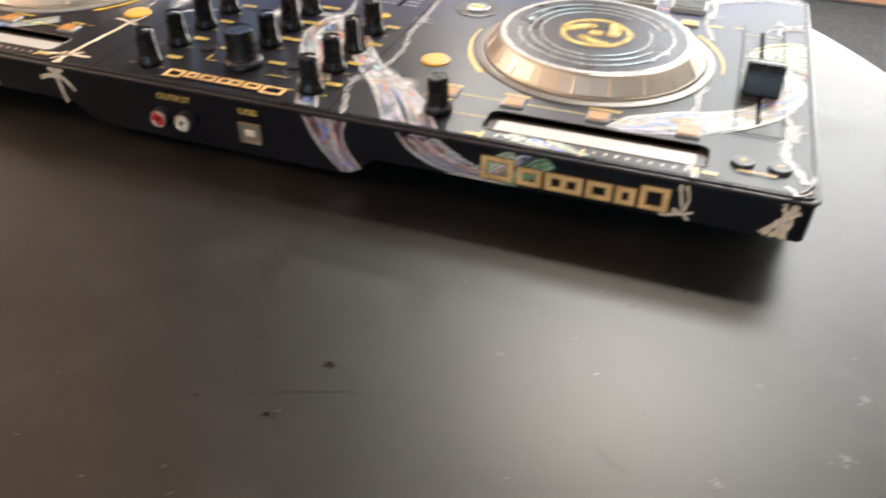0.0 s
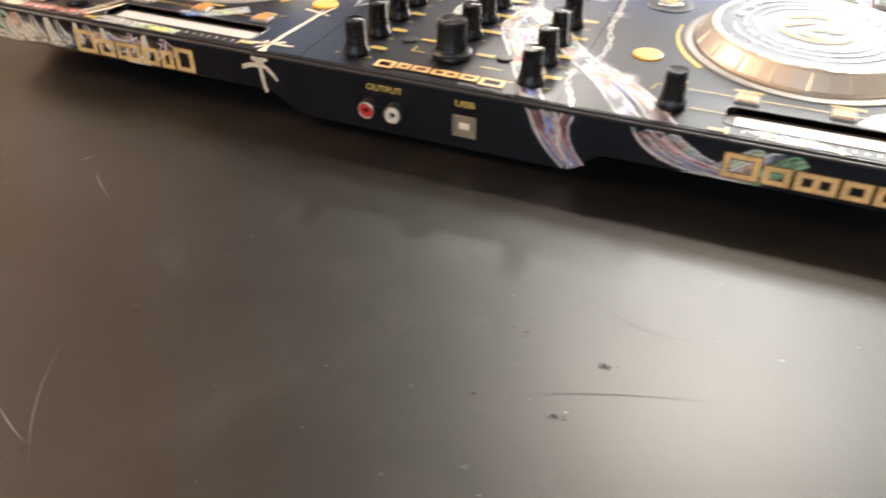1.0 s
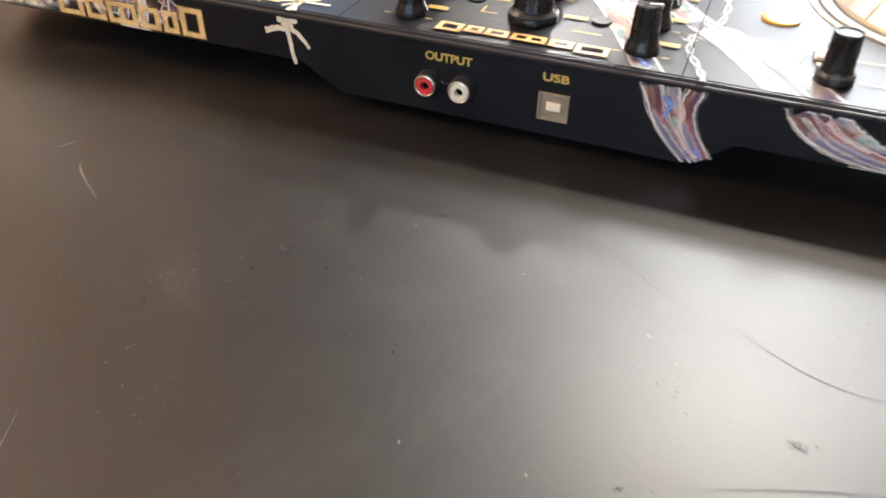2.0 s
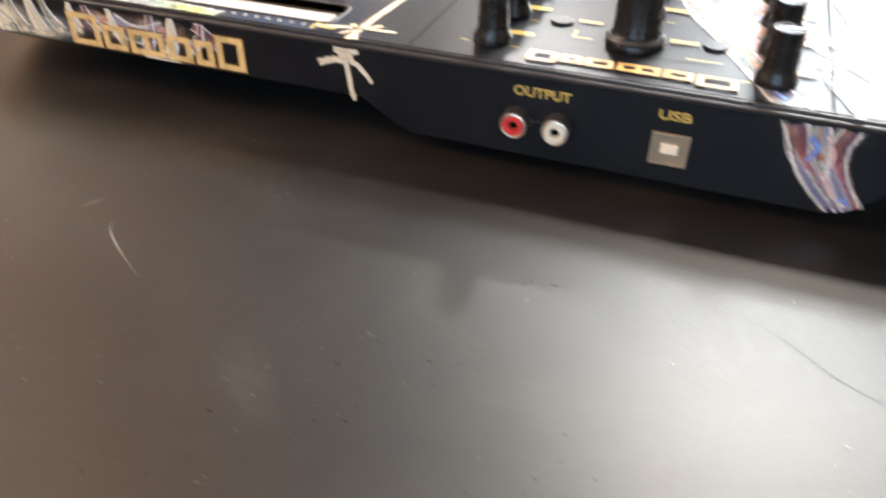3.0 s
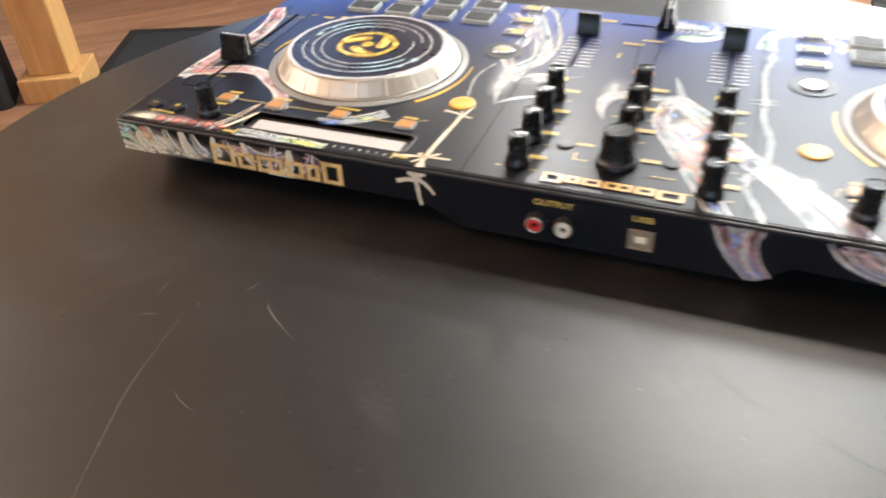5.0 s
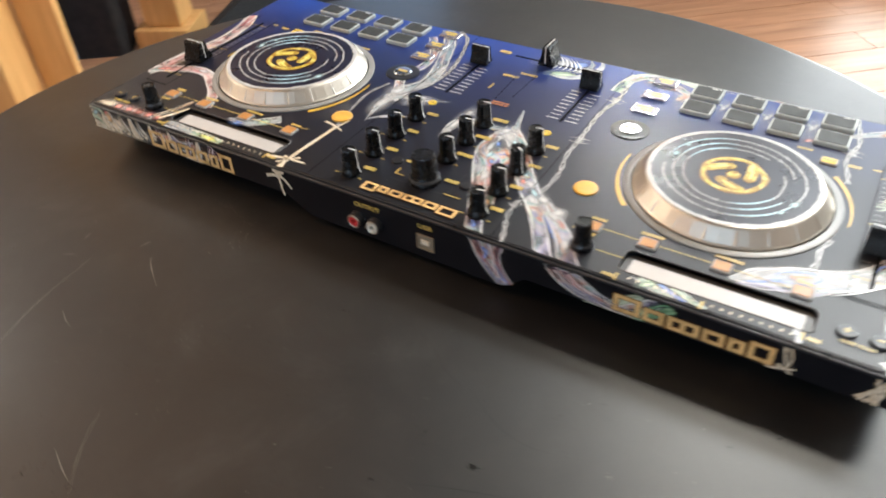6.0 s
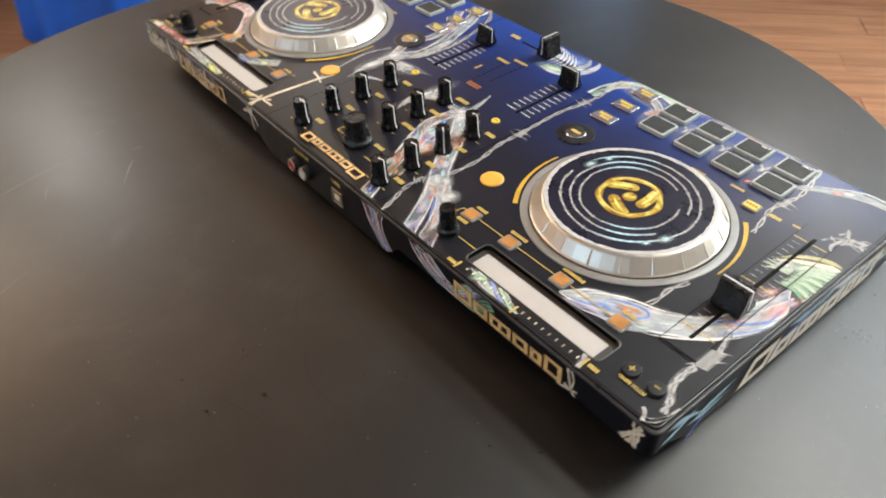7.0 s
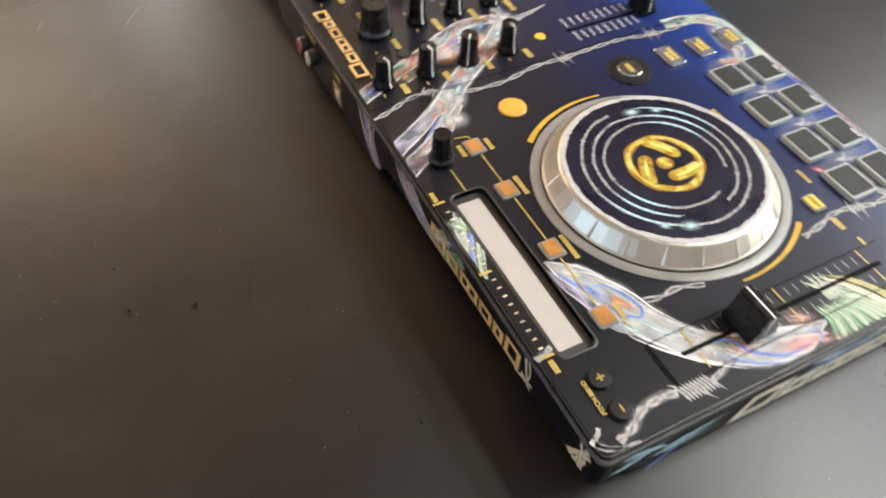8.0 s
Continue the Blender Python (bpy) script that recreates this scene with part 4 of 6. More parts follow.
        for g0, g1 in ((98, 172), (278, 342)):
            pts = [(r * math.cos(radians(g)), r * math.sin(radians(g))) for g in range(g0, g1, 6)]
            bm = ribbon(bmesh.new(), spline(pts, 4), lambda t: 0.0018 * math.sin(math.pi * min(0.98, max(0.02, t))), 0.0006)
            part("wire_glow", placed(face_up(bm), pose(cx, cy, z)), M["glow"], disc, "pale blue glow print")
    # golden emblem: ring, centre and three blades
    bm = bmesh.new()
    circ = lambda r, n=64: [Vector((r * math.cos(2 * math.pi * k / n), r * math.sin(2 * math.pi * k / n))) for k in range(n)]
    under, shine = bmesh.new(), bmesh.new()
    wavy = [p * (1 + 0.016 * math.sin(5 * k * 2 * math.pi / 64 + 1)) for k, p in enumerate(circ(0.0181))]
    ribbon(under, wavy, lambda t: 0.0043 + 0.0006 * math.sin(14 * t * math.pi), 0.00042, True)
    ribbon(shine, [p * 1.03 for p in wavy[6:30]], lambda t: 0.0009 * math.sin(math.pi * min(0.97, max(0.03, t))), 0.00063)
    ribbon(shine, [p * 0.97 for p in wavy[36:58]], lambda t: 0.0008 * math.sin(math.pi * min(0.97, max(0.03, t))), 0.00063)
    ribbon(bm, wavy, lambda t: 0.0024 + 0.0007 * math.sin(9 * t * math.pi) + 0.0004 * math.sin(22 * t), 0.0005, True)
    poly(under, [(p.x, p.y) for p in circ(0.0045, 32)], 0.00043)
    poly(bm, [(p.x, p.y) for p in circ(0.0036, 32)], 0.0005)
    for k in range(3):
        a = radians(120 * k + 92)
        rot = Matrix.Rotation(a, 2)
        line = spline([tuple(rot @ Vector(p)) for p in ((0.0150, -0.0082), (0.0085, -0.0098), (0.0015, -0.0098), (-0.0045, -0.0090))], 8)
        oval = lambda t: 0.0064 * min(1.0, 0.75 + t) * math.sqrt(max(0.03, 1 - max(0.0, (t - 0.75) / 0.25) ** 2)) * (1.0 if t > 0.1 else 0.8 + 2 * t)
        ribbon(under, line, lambda t: oval(t) + 0.0012, 0.00044)
        ribbon(bm, line, oval, 0.00055)
        ribbon(shine, line[4:-4], lambda t: 0.0018 * math.sin(math.pi * min(0.97, max(0.03, t))), 0.00062)
    part("emblem_shine", placed(face_up(shine), pose(cx, cy, z)), M["shine"], disc, "pale yellow highlight print")
    part("emblem_outline", placed(face_up(under), pose(cx, cy, z)), M["old_gold"], disc, "dark gold emblem outline")
    part("emblem", placed(face_up(bm), pose(cx, cy, z)), M["emblem"], disc, "golden three-bladed emblem")


for s in (-1, 1):
    jog_wheel(JOG_X[s], JOG_Y)


# faders
def fader_cap(x, y, w, d, h, turn, label):
    """A tall cap with a pinched waist, on a stem in its slot."""
    prof = [(d / 2, 0.0012), (d / 2, 0.0030), (d * 0.30, h * 0.55), (d * 0.24, h - 0.0008), (d * 0.17, h)]
    sections = []
    for half, z in prof:
        sections.append([(-w / 2, -half, z), (w / 2, -half, z), (w / 2, half, z), (-w / 2, half, z)])
    bm = loft(sections)
    bmesh.ops.bevel(bm, geom=[e for e in bm.edges if abs(e.verts[0].co.z - e.verts[1].co.z) > 0.001], offset=0.0006, segments=2, affect="EDGES")
    m = pose(x, y, TOP, 0, 0, turn)
    cap = part("fader_cap", placed(bm, m), M["knob"], ctrl, label, smooth=30)
    part("stem", placed(box(-0.0007, 0.0007, -0.002, 0.002, -0.004, 0.0014), m), M["slot"], cap)
    part("pointer", placed(merge(box(-w / 2 - 0.0001, -w / 2 + 0.0002, -0.0004, 0.0004, 0.003, h), box(w / 2 - 0.0002, w / 2 + 0.0001, -0.0004, 0.0004, 0.003, h), box(-w / 2, w / 2, -0.0004, 0.0004, h - 0.0002, h + 0.0002)), m), M["white"], cap, "white centre line")


for s in (-1, 1):
    fader_cap(s * 0.0475, 0.1965, 0.0150, 0.0115, 0.0150, 0, "black volume fader cap with a white line")
    fader_cap(s * 0.2634, 0.0950, 0.0180, 0.0160, 0.0165, 0, "black pitch fader cap with a white line")
fader_cap(0.0020, 0.2204, 0.0168, 0.0128, 0.0172, 90, "black crossfader cap with a white line")
# black strips over the artwork, standing in for the dark inside the slots
for dx0, dx1, y0, y1 in [(s * 0.2634 - 0.0012, s * 0.2634 + 0.0012, 0.0590, 0.1760) for s in (-1, 1)] + [(s * 0.0475 - 0.0009, s * 0.0475 + 0.0009, 0.1410, 0.2020) for s in (-1, 1)] + [(-0.0285, 0.0310, 0.2195, 0.2213)]:
    part("fader_slot_dark", box(dx0, dx1, y0, y1, 0.0357, TOP + 0.0004, 0.0002, 1), M["slot"], ctrl, "raised black strip standing in for the dark of the fader slot")


# rear sockets
RF = 0.0006


def rca(x, mat, label):
    m = pose(x, RF, 0.0193, 90, 0, 0) @ Matrix.Diagonal((0.9, 0.9, 0.85, 1.0))
    base = part("rca_socket", placed(lathe([(0.0058, 0.0), (0.0056, 0.0050), (0.0053, 0.0056)], 40, False), m), M["edge"], ctrl, label, smooth=35)
    part("ring", placed(lathe([(0.0050, 0.0050), (0.0053, 0.0056), (0.0051, 0.0064), (0.0046, 0.0066), (0.0042, 0.0063), (0.0042, 0.0040)], 40, False), m), M["metal"], base, "nickel ring", smooth=35)
    part("insert", placed(lathe([(0.0042, 0.0040), (0.0042, 0.0061), (0.0039, 0.0065), (0.0021, 0.0065), (0.0018, 0.0060), (0.0018, 0.0035)], 36, False), m), mat, base, smooth=35)
    part("contact", placed(lathe([(0.0019, 0.0034), (0.0017, 0.0042)], 24), m), M["slot"], base)


rca(-0.0307, M["red"], "nickel audio socket with a red insert")
rca(-0.0160, M["ivory"], "nickel audio socket with a white insert")
m = pose(0.0217, RF, 0.0185)
usb = part("usb_socket", placed(merge(box(-0.0062, -0.0053, -0.0012, 0.0, -0.0058, 0.0058, 0.0002), box(0.0053, 0.0062, -0.0012, 0.0, -0.0058, 0.0058, 0.0002), box(-0.0053, 0.0053, -0.0012, 0.0, 0.0049, 0.0058, 0.0002), box(-0.0053, 0.0053, -0.0012, 0.0, -0.0058, -0.0049, 0.0002), box(-0.0053, 0.0053, -0.0003, 0.0001, -0.0049, 0.0049)), m), M["tin"], ctrl, "square tinned usb socket")
part("tongue", placed(box(-0.0028, 0.0028, -0.0011, -0.0002, -0.0015, 0.0019, 0.0002), m), M["usb_core"], usb, "cream plastic tongue")


# ---- printed artwork of the skin ----
art_rng = random.Random(21)
REAR_M = Matrix.Rotation(radians(90), 4, "X")


def rear(bm, y=0.0):
    """Stands a flat print up on the rear wall."""
    for v in bm.verts:
        v.co.x = max(-HALF + 0.0020, min(HALF - 0.0020, v.co.x))
        v.co.y = min(0.0357, v.co.y) if abs(v.co.x) < 0.1 else max(0.0174, min(0.0357, v.co.y))
    return placed(bm, Matrix.Translation((0, y, 0)) @ REAR_M)


def rear_up(bm):
    """Stands up a print that runs to the very top of the rear wall."""
    for v in bm.verts:
        if v.co.y > 0.024:
            v.co.y = 0.024 + (v.co.y - 0.024) * 1.24
    return rear(bm, 0.0006)


def side(bm):
    """Stands a flat print up on the right-hand wall: drawn (y, z)."""
    return placed(bm, Matrix.Translation((HALF - 0.0011, 0, 0)) @ Matrix.Rotation(radians(90), 4, "Z") @ REAR_M)


def stroke(points, w0, w1=None, z=SK, steps=8, jag=0.0, taper=0.0):
    w1 = w0 if w1 is None else w1

    def width(t):
        w = (w0 + (w1 - w0) * t) * MM
        if taper:
            w *= min(1.0, 0.08 + t / taper, 0.08 + (1 - t) / taper)
        return w

    return face_up(ribbon(bmesh.new(), spline(mm(points), steps), width, z, False, jag * MM, art_rng))


def art(name, bm, mat, label="", parent=None):
    return part(name, bm, M[mat], parent or ctrl, label)


def offset(points, d):
    line = spline(mm(points), 4)
    return [((p.x + q.x * d * MM) / MM, (p.y + q.y * d * MM) / MM) for p, q in zip(line, normals2(line))]


def clip_top(bm):
    """Keeps a print inside the top plate."""
    for v in bm.verts:
        v.co.x = max(-HALF + 0.0033, min(HALF - 0.0033, v.co.x))
        v.co.y = max(0.0031, min(DEPTH - 0.0033, v.co.y))
        for dx in STRIPS:
            if 0.1398 + dx < v.co.x < 0.2448 + dx and 0.0108 < v.co.y < 0.0306:
                v.co.y = 0.0108 if v.co.y < 0.0180 else 0.0306
    return face_up(bm)


def tube(points, w0, w1, mat="t_iris", z=SK, jag=0.2, taper=0.0, label="pale glassy tube print"):
    """An airbrushed glass tube along a line."""
    return art("tube_print", clip_top(stroke(points, w0 * 1.12, w1 * 1.12, z, 8, jag, taper)), mat, label)


def patch(x, y, rx, ry, turn, mat, z=SK, label="soft airbrushed glow print", tf=None):
    """A soft oval patch with its own coordinates from its middle."""
    bm = bmesh.new()
    uv = bm.loops.layers.uv.verify()
    c, s = math.cos(radians(turn)), math.sin(radians(turn))
    ring = []
    for k in range(28):
        a = 2 * math.pi * k / 28
        px, py = rx * math.cos(a), ry * math.sin(a)
        ring.append(((x + px * c - py * s) * MM, (y + px * s + py * c) * MM))
    f = bm.faces.new([bm.verts.new((px, py, z)) for px, py in ring])
    for k, loop in enumerate(f.loops):
        a = 2 * math.pi * k / 28
        loop[uv].uv = (math.cos(a), math.sin(a))
    return art("glow_print", tf(bm) if tf else face_up(bm), mat, label)


def wire(points, label="silver twisted barbed wire print", pitch=25.0, swing=1.6, w=1.15, z=SK):
    t = art("wire_print", twist(mm(points), pitch * MM, swing * MM, w * MM, z + 0.00005), "wire", label)
    art("wire_shadow", stroke(points, w * 3.2, w * 3.0, z, 8, 0.18), "wire_dark", parent=t)
    return t


def barb(x, y, a, length=12.0, turns=4, z=SK):
    """A barb: coiled strokes across the wire and two long points."""
    bm = bmesh.new()
    d, q = Vector((math.cos(radians(a)), math.sin(radians(a)))), Vector((-math.sin(radians(a)), math.cos(radians(a))))
    c = Vector((x, y))
    for k in range(turns):
        o = c + d * (k - (turns - 1) / 2) * 1.5
        ribbon(bm, [(o - q * 2.6 - d * 0.5) * MM, (o + q * 2.6 + d * 0.5) * MM], 1.0 * MM, z + 0.00012)
    for s in (-1, 1):
        a0, a1 = c + d * s * 2.0 - q * length * 0.55, c + d * s * 2.2 + q * length * 0.55
        ribbon(bm, [a0 * MM, ((a0 + a1) / 2 + d * s) * MM, a1 * MM], lambda t: 1.5 * MM * (1.05 - abs(2 * t - 1)), z + 0.00016)
    art("barb_print", face_up(bm), "wire", "silver barb print")


def bars(items, mat, name="lettering_bar", z=SK, label="gold lettering bar", tf=None):
    long = [(x, y, w, h) for x, y, w, h in items if mat in ("gold", "rust_print") and w > 5 and h > 1.5]
    items = [i for i in items if i not in long]
    for x, y, w, h in long:
        w, h = w * 1.12, h * 1.15
        n = max(3, round(w / 1.75))
        step = w / n
        for k in range(n):
            items.append((x - w / 2 + step * (k + 0.5), y, step * art_rng.uniform(0.80, 0.94), h * art_rng.uniform(0.84, 1.0)))
    for x, y, w, h in items:
        bm = poly(bmesh.new(), mm([(x - w / 2, y - h / 2), (x + w / 2, y - h / 2), (x + w / 2, y + h / 2), (x - w / 2, y + h / 2)]), z)
        art(name, tf(bm) if tf else face_up(bm), mat, label)


# right deck and mixer
wire([(69, 232), (72, 205), (72, 185), (69, 170), (68, 155), (69, 137), (70, 123), (70, 103), (74, 80), (73, 56), (66, 42), (65, 36), (66, 24), (71, 11), (74, 1.5)])
barb(70, 124, 95, 15)
barb(71, 187, 80, 14, 3)
barb(65, 38, 60, 9, 2)
# crossing glass tubes
tube([(108, -11), (101, 0.8), (92, 17), (81, 33), (72, 46)], 12, 8, "t_lilac")
tube([(123, -11), (116, 0.8), (107, 18), (95, 33), (80, 47)], 14, 9, "t_lilac")
tube([(84, 34), (75, 45), (66, 55), (58, 66), (50, 78), (42, 90), (32, 103), (20, 116)], 14, 14, "t_iris", SK + 0.00006)
tube([(60, -10), (55, 0.8), (49, 14), (42, 30), (34, 46), (27, 60), (20, 74), (16, 88), (18, 104), (22, 116)], 12, 9, "t_iris", SK + 0.00008)
tube([(50, 30), (44, 44), (36, 56), (28, 70)], 7, 9, "t_rose", SK + 0.00003)
patch(33, 80, 17, 26, -22, "c_iris", SK + 0.00001, "iridescent glass texture print")
patch(38, 62, 12, 18, -25, "c_iris", SK + 0.000015, "iridescent glass texture print")
for pts, w, mt in (([(24, 74), (30, 68), (38, 70), (42, 78), (36, 84), (27, 82), (24, 75)], 1.3, "blue"), ([(42, 60), (36, 66), (37, 74), (44, 72), (46, 64)], 1.2, "mist"), ([(20, 96), (27, 90), (34, 92), (36, 100), (28, 104)], 1.4, "mist"), ([(46, 22), (42, 32), (37, 41)], 2.6, "ember"), ([(30, 92), (36, 84), (45, 80)], 2.6, "ember"), ([(52, 6), (49, 13), (46, 19)], 2.6, "blue"), ([(61, 60), (54, 68), (50, 76)], 1.8, "ember"), ([(86, 22), (78, 33), (72, 42)], 1.2, "green"), ([(102, 16), (92, 28), (84, 37)], 1.2, "blue"), ([(112, 6), (104, 18), (95, 29)], 1.5, "ember")):
    art("tube_line", stroke(pts, w, w * 0.7, SK + 0.00012, 6, 0.1, 0.4), mt)
# horns and white flares at the head of the loop
tube([(16, 104), (24, 114), (22, 128), (18, 143)], 9, 1.0, "t_pale", SK + 0.0001)
tube([(-14, 78), (-18, 92), (-16, 106), (-4, 113), (10, 112), (22, 114)], 9, 10, "t_pale", SK + 0.0001, taper=0.4)
patch(-15, 118, 9, 24, -6, "c_veil", SK + 0.00011)
patch(-17, 104, 5, 26, -5, "c_white", SK + 0.00014)
patch(2, 112, 16, 5, 5, "c_white", SK + 0.00014)
patch(20, 112, 9, 7, 40, "c_white", SK + 0.00014)
patch(-8, 110, 14, 5, 10, "c_veil", SK + 0.00013)
for x, y, rx, ry, a in ((78, 50, 12, 7, -40), (64, 61, 13, 7, -48), (52, 75, 13, 7, -55), (41, 91, 12, 7, -55), (27, 108, 13, 8, -50), (46, 22, 6, 13, 15), (33, 56, 6, 14, 15), (20, 88, 5, 14, 8), (108, 16, 6, 12, 30)):
    patch(x, y, rx, ry, a, "c_white", SK + 0.00012 + 0.000001 * rx)
for x, y, rx, ry, a in ((70, 54, 9, 3.0, -45), (57, 69, 8, 2.6, -50), (33, 100, 8, 3.0, -50), (24, 80, 3, 8, 0)):
    patch(x, y, rx, ry, a, "c_cyan", SK + 0.000145, "ice blue dab print")
for x, y, m in ((23, 94, "c_blue"), (29, 73, "c_blue"), (58, 62, "c_red"), (48, 32, "c_amber"), (40, 80, "c_rose"), (52, 8, "c_blue")):
    patch(x, y, 6, 2.6, -60, m, SK + 0.00015, "small colour dab print")
patch(92, 42, 9, 9, 0, "c_white", SK + 0.00016, "white glint print")
patch(91, 38, 11, 8, -50, "c_white", SK + 0.00014, "white glint print")
patch(96, 30, 5, 16, 35, "c_veil", SK + 0.00013, "white glint print")
patch(72, 47, 15, 8, -48, "c_white", SK + 0.00013)
patch(56, 66, 20, 7, -55, "c_veil", SK + 0.00013)
patch(26, 105, 22, 10, -55, "c_white", SK + 0.000135)
# pale tube round the pitch fader
PITCH_TUBE = [(196, 33), (206, 39), (217, 45), (230, 50), (243, 54), (255, 62), (267, 74), (276, 92), (279, 110), (277, 128)]
tube(PITCH_TUBE, 15, 18, "t_milk", taper=0.14)
tube(offset(PITCH_TUBE, 4.5)[4:-4], 6, 6, "t_pale", SK + 0.00005, taper=0.3)
tube([(200, 30.8), (211, 34), (224, 38), (237, 41), (247, 46)], 5, 6, "t_lilac", SK + 0.00006, taper=0.3)
tube([(262, 70), (273, 88), (281, 106), (282, 124)], 9, 10, "t_rose", SK + 0.00005, taper=0.3)
for x, y, rx, ry, a in ((207, 40, 15, 6, 38), (222, 54, 14, 5, 32), (240, 60, 15, 6, 28), (254, 60, 16, 9, 42), (265, 70, 14, 7, 50), (276, 92, 8, 20, -8)):
    patch(x, y, rx, ry, a, "c_white", SK + 0.00008 + 0.000002 * rx)
patch(230, 51, 9, 3.4, 30, "c_rust", SK + 0.00012, "rust and blue swirl print")
patch(272, 84, 9, 4, 55, "c_rose", SK + 0.00012, "rose swirl print")
patch(284, 120, 5, 9, -10, "c_rose", SK + 0.00012, "rose swirl print", clip_top)
patch(218, 42, 10, 3.0, 35, "c_blue", SK + 0.0001, "blue dab print")
patch(243, 47, 9, 3.0, 30, "c_cyan", SK + 0.0001, "ice blue dab print")
for pts, w, mt in (([(217, 43), (219, 50), (229, 56), (237, 57.5), (240, 54), (235, 48), (227, 44.5), (217, 43)], 1.7, "blue"), ([(203, 34), (212, 38), (219, 44)], 1.6, "blue"), ([(264, 72), (266, 81), (276, 88), (283, 100), (283, 113)], 2.0, "blue"), ([(270, 72), (280, 84), (286, 98)], 1.2, "blue"), ([(224, 49), (231, 52.5), (236, 54)], 1.8, "ember"), ([(241, 53), (250, 58), (257, 66)], 1.4, "glow"), ([(277, 116), (281, 121), (285, 117)], 1.3, "blue"), ([(205, 41), (213, 50), (226, 58), (240, 63), (252, 70)], 1.2, "halo"), ([(246, 44), (258, 53), (271, 66), (281, 80)], 1.4, "halo")):
    art("tube_line", clip_top(stroke(pts, w, w * 0.7, SK + 0.00014, 6, 0.12, 0.3)), mt)
# streaks between the touch strip and the rear edge
patch(170, 6, 16, 5.5, 0, "c_veil", SK + 0.00015, "white veil print")
patch(160, 7, 8, 3.5, 40, "c_lime", SK + 0.00016, "pale green cloud print")
# pale green fan
for x, y, rx, ry, a in ((279, 146, 15, 12, 50), (272, 150, 17, 8, 40)):
    patch(x, y, rx, ry, a, "c_lime", SK + 0.000001 * rx, "pale green streaked cloud print", clip_top)
for k in range(11):
    tip = Vector((289.5, 125 + 3.7 * k))
    root = Vector((269 + 0.3 * k, 128 + 1.9 * k))
    mid = (root + tip) / 2 + Vector((-1.0, 3.2 - 0.25 * k))
    art("feather_print", clip_top(stroke([tuple(root), tuple(mid), tuple(tip)], 1.6, 4.2, SK + 0.00006 + 0.000004 * k, 8, 0.12, 0.25)), ("feather", "feather_pale")[k % 2 if k < 7 else 1], "pale green feathered streak print")
    art("feather_line", clip_top(stroke([tuple(root + Vector((0.6, 1))), tuple(mid + Vector((0, 1.7))), tuple(tip + Vector((0, 1.9)))], 0.35, 0.8, SK + 0.00012 + 0.000002 * k, 8, 0.1, 0.5)), "feather_pale", "pale feather line print")
for k, (x, y) in enumerate(((253.5, 137), (254.5, 141), (257, 145.5), (261, 149), (256, 133))):
    art("feather_print", stroke([(270, 138 + k), ((x + 270) / 2, (y + 138 + k) / 2 + 1.5), (x, y)], 4.0, 1.2, SK + 0.00008 + 0.000004 * k, 6, 0.2, 0.3), "feather_pale", "cream feathered streak print")
art("feather_print", clip_top(stroke([(258, 146), (264, 154), (272, 160.5), (280, 164), (287, 164.5)], 2.5, 5.5, SK + 0.00011, 8, 0.2, 0.25)), "olive", "olive plume print")
art("feather_print", clip_top(stroke([(257, 142), (265, 150), (274, 156), (282, 160), (288.5, 162)], 3.0, 5.0, SK + 0.00013, 8, 0.2, 0.25)), "finger", "cream plume print")
patch(264, 143, 13, 6, 38, "c_white", SK + 0.00015, "white glow print", clip_top)
patch(271, 118, 12, 6, 60, "c_rose", SK + 0.00012, "rose swirl print")
patch(287, 126, 7, 4, 70, "c_rose", SK + 0.00012, "rose swirl print", clip_top)
# knotted bone beside the fan
for pts, w in (([(275, 172), (272.5, 178), (275, 187), (276.5, 190)], 2.8), ([(271.5, 198), (274, 193), (276, 190)], 2.4), ([(276, 190.5), (281, 191), (285.5, 193.5)], 3.4), ([(286.5, 186), (284, 189), (286, 195)], 2.8), ([(274, 183), (279, 187), (285, 187)], 2.2)):
    art("bone_print", clip_top(stroke(pts, w, w * 0.8, SK + 0.0001 + 0.00001 * w, 6, 0.25, 0.2)), "wire", "silver knotted bone print")
wire([(277, 46), (275.5, 39), (277, 28), (282, 20), (284.5, 12)], swing=1.5, w=2.0, pitch=17)
wire([(279, 62), (277, 70), (274, 78)], swing=1.0, w=1.4)
coil = bmesh.new()
for k in range(9):
    y = 47.5 + 1.75 * k
    ribbon(coil, [Vector((x * MM, (y + 1.3 * math.sin(q)) * MM)) for q, x in ((-1.2, 274.4), (-0.5, 276.2), (0.2, 278.4), (0.8, 281.0), (1.3, 282.6))], lambda t: 1.75 * MM * (0.45 + 0.55 * math.sin(math.pi * t)), SK + 0.0001 + 0.000008 * k)
for p0, p1 in (((281.5, 56), (286.5, 59.5)), ((280, 63), (285, 65.5)), ((275, 47), (272, 43.5))):
    ribbon(coil, [Vector(p0) * MM, (Vector(p0) + Vector(p1)) / 2 * MM, Vector(p1) * MM], lambda t: 1.6 * MM * (1.05 - t), SK + 0.0002)
patch(278.5, 54.5, 5.2, 9.5, -8, "c_veil", SK + 0.00006, "silver coil shade print")
art("coil_print", face_up(coil), "wire", "silver coiled barb print")
for pts, w in (([(276, 8), (280, 4)], 3.2), ([(279, 2.2), (284, 5), (287, 12)], 3.5), ([(281, 3), (286, 9), (287.5, 20)], 2.5)):
    art("wire_end_print", stroke(pts, w, w * 0.5, SK, 5, 0.4), "wire")
wire([(229, 239), (235, 207), (233, 193), (231, 180), (234, 165), (236, 154)])
barb(233, 192, 80, 15, 5)
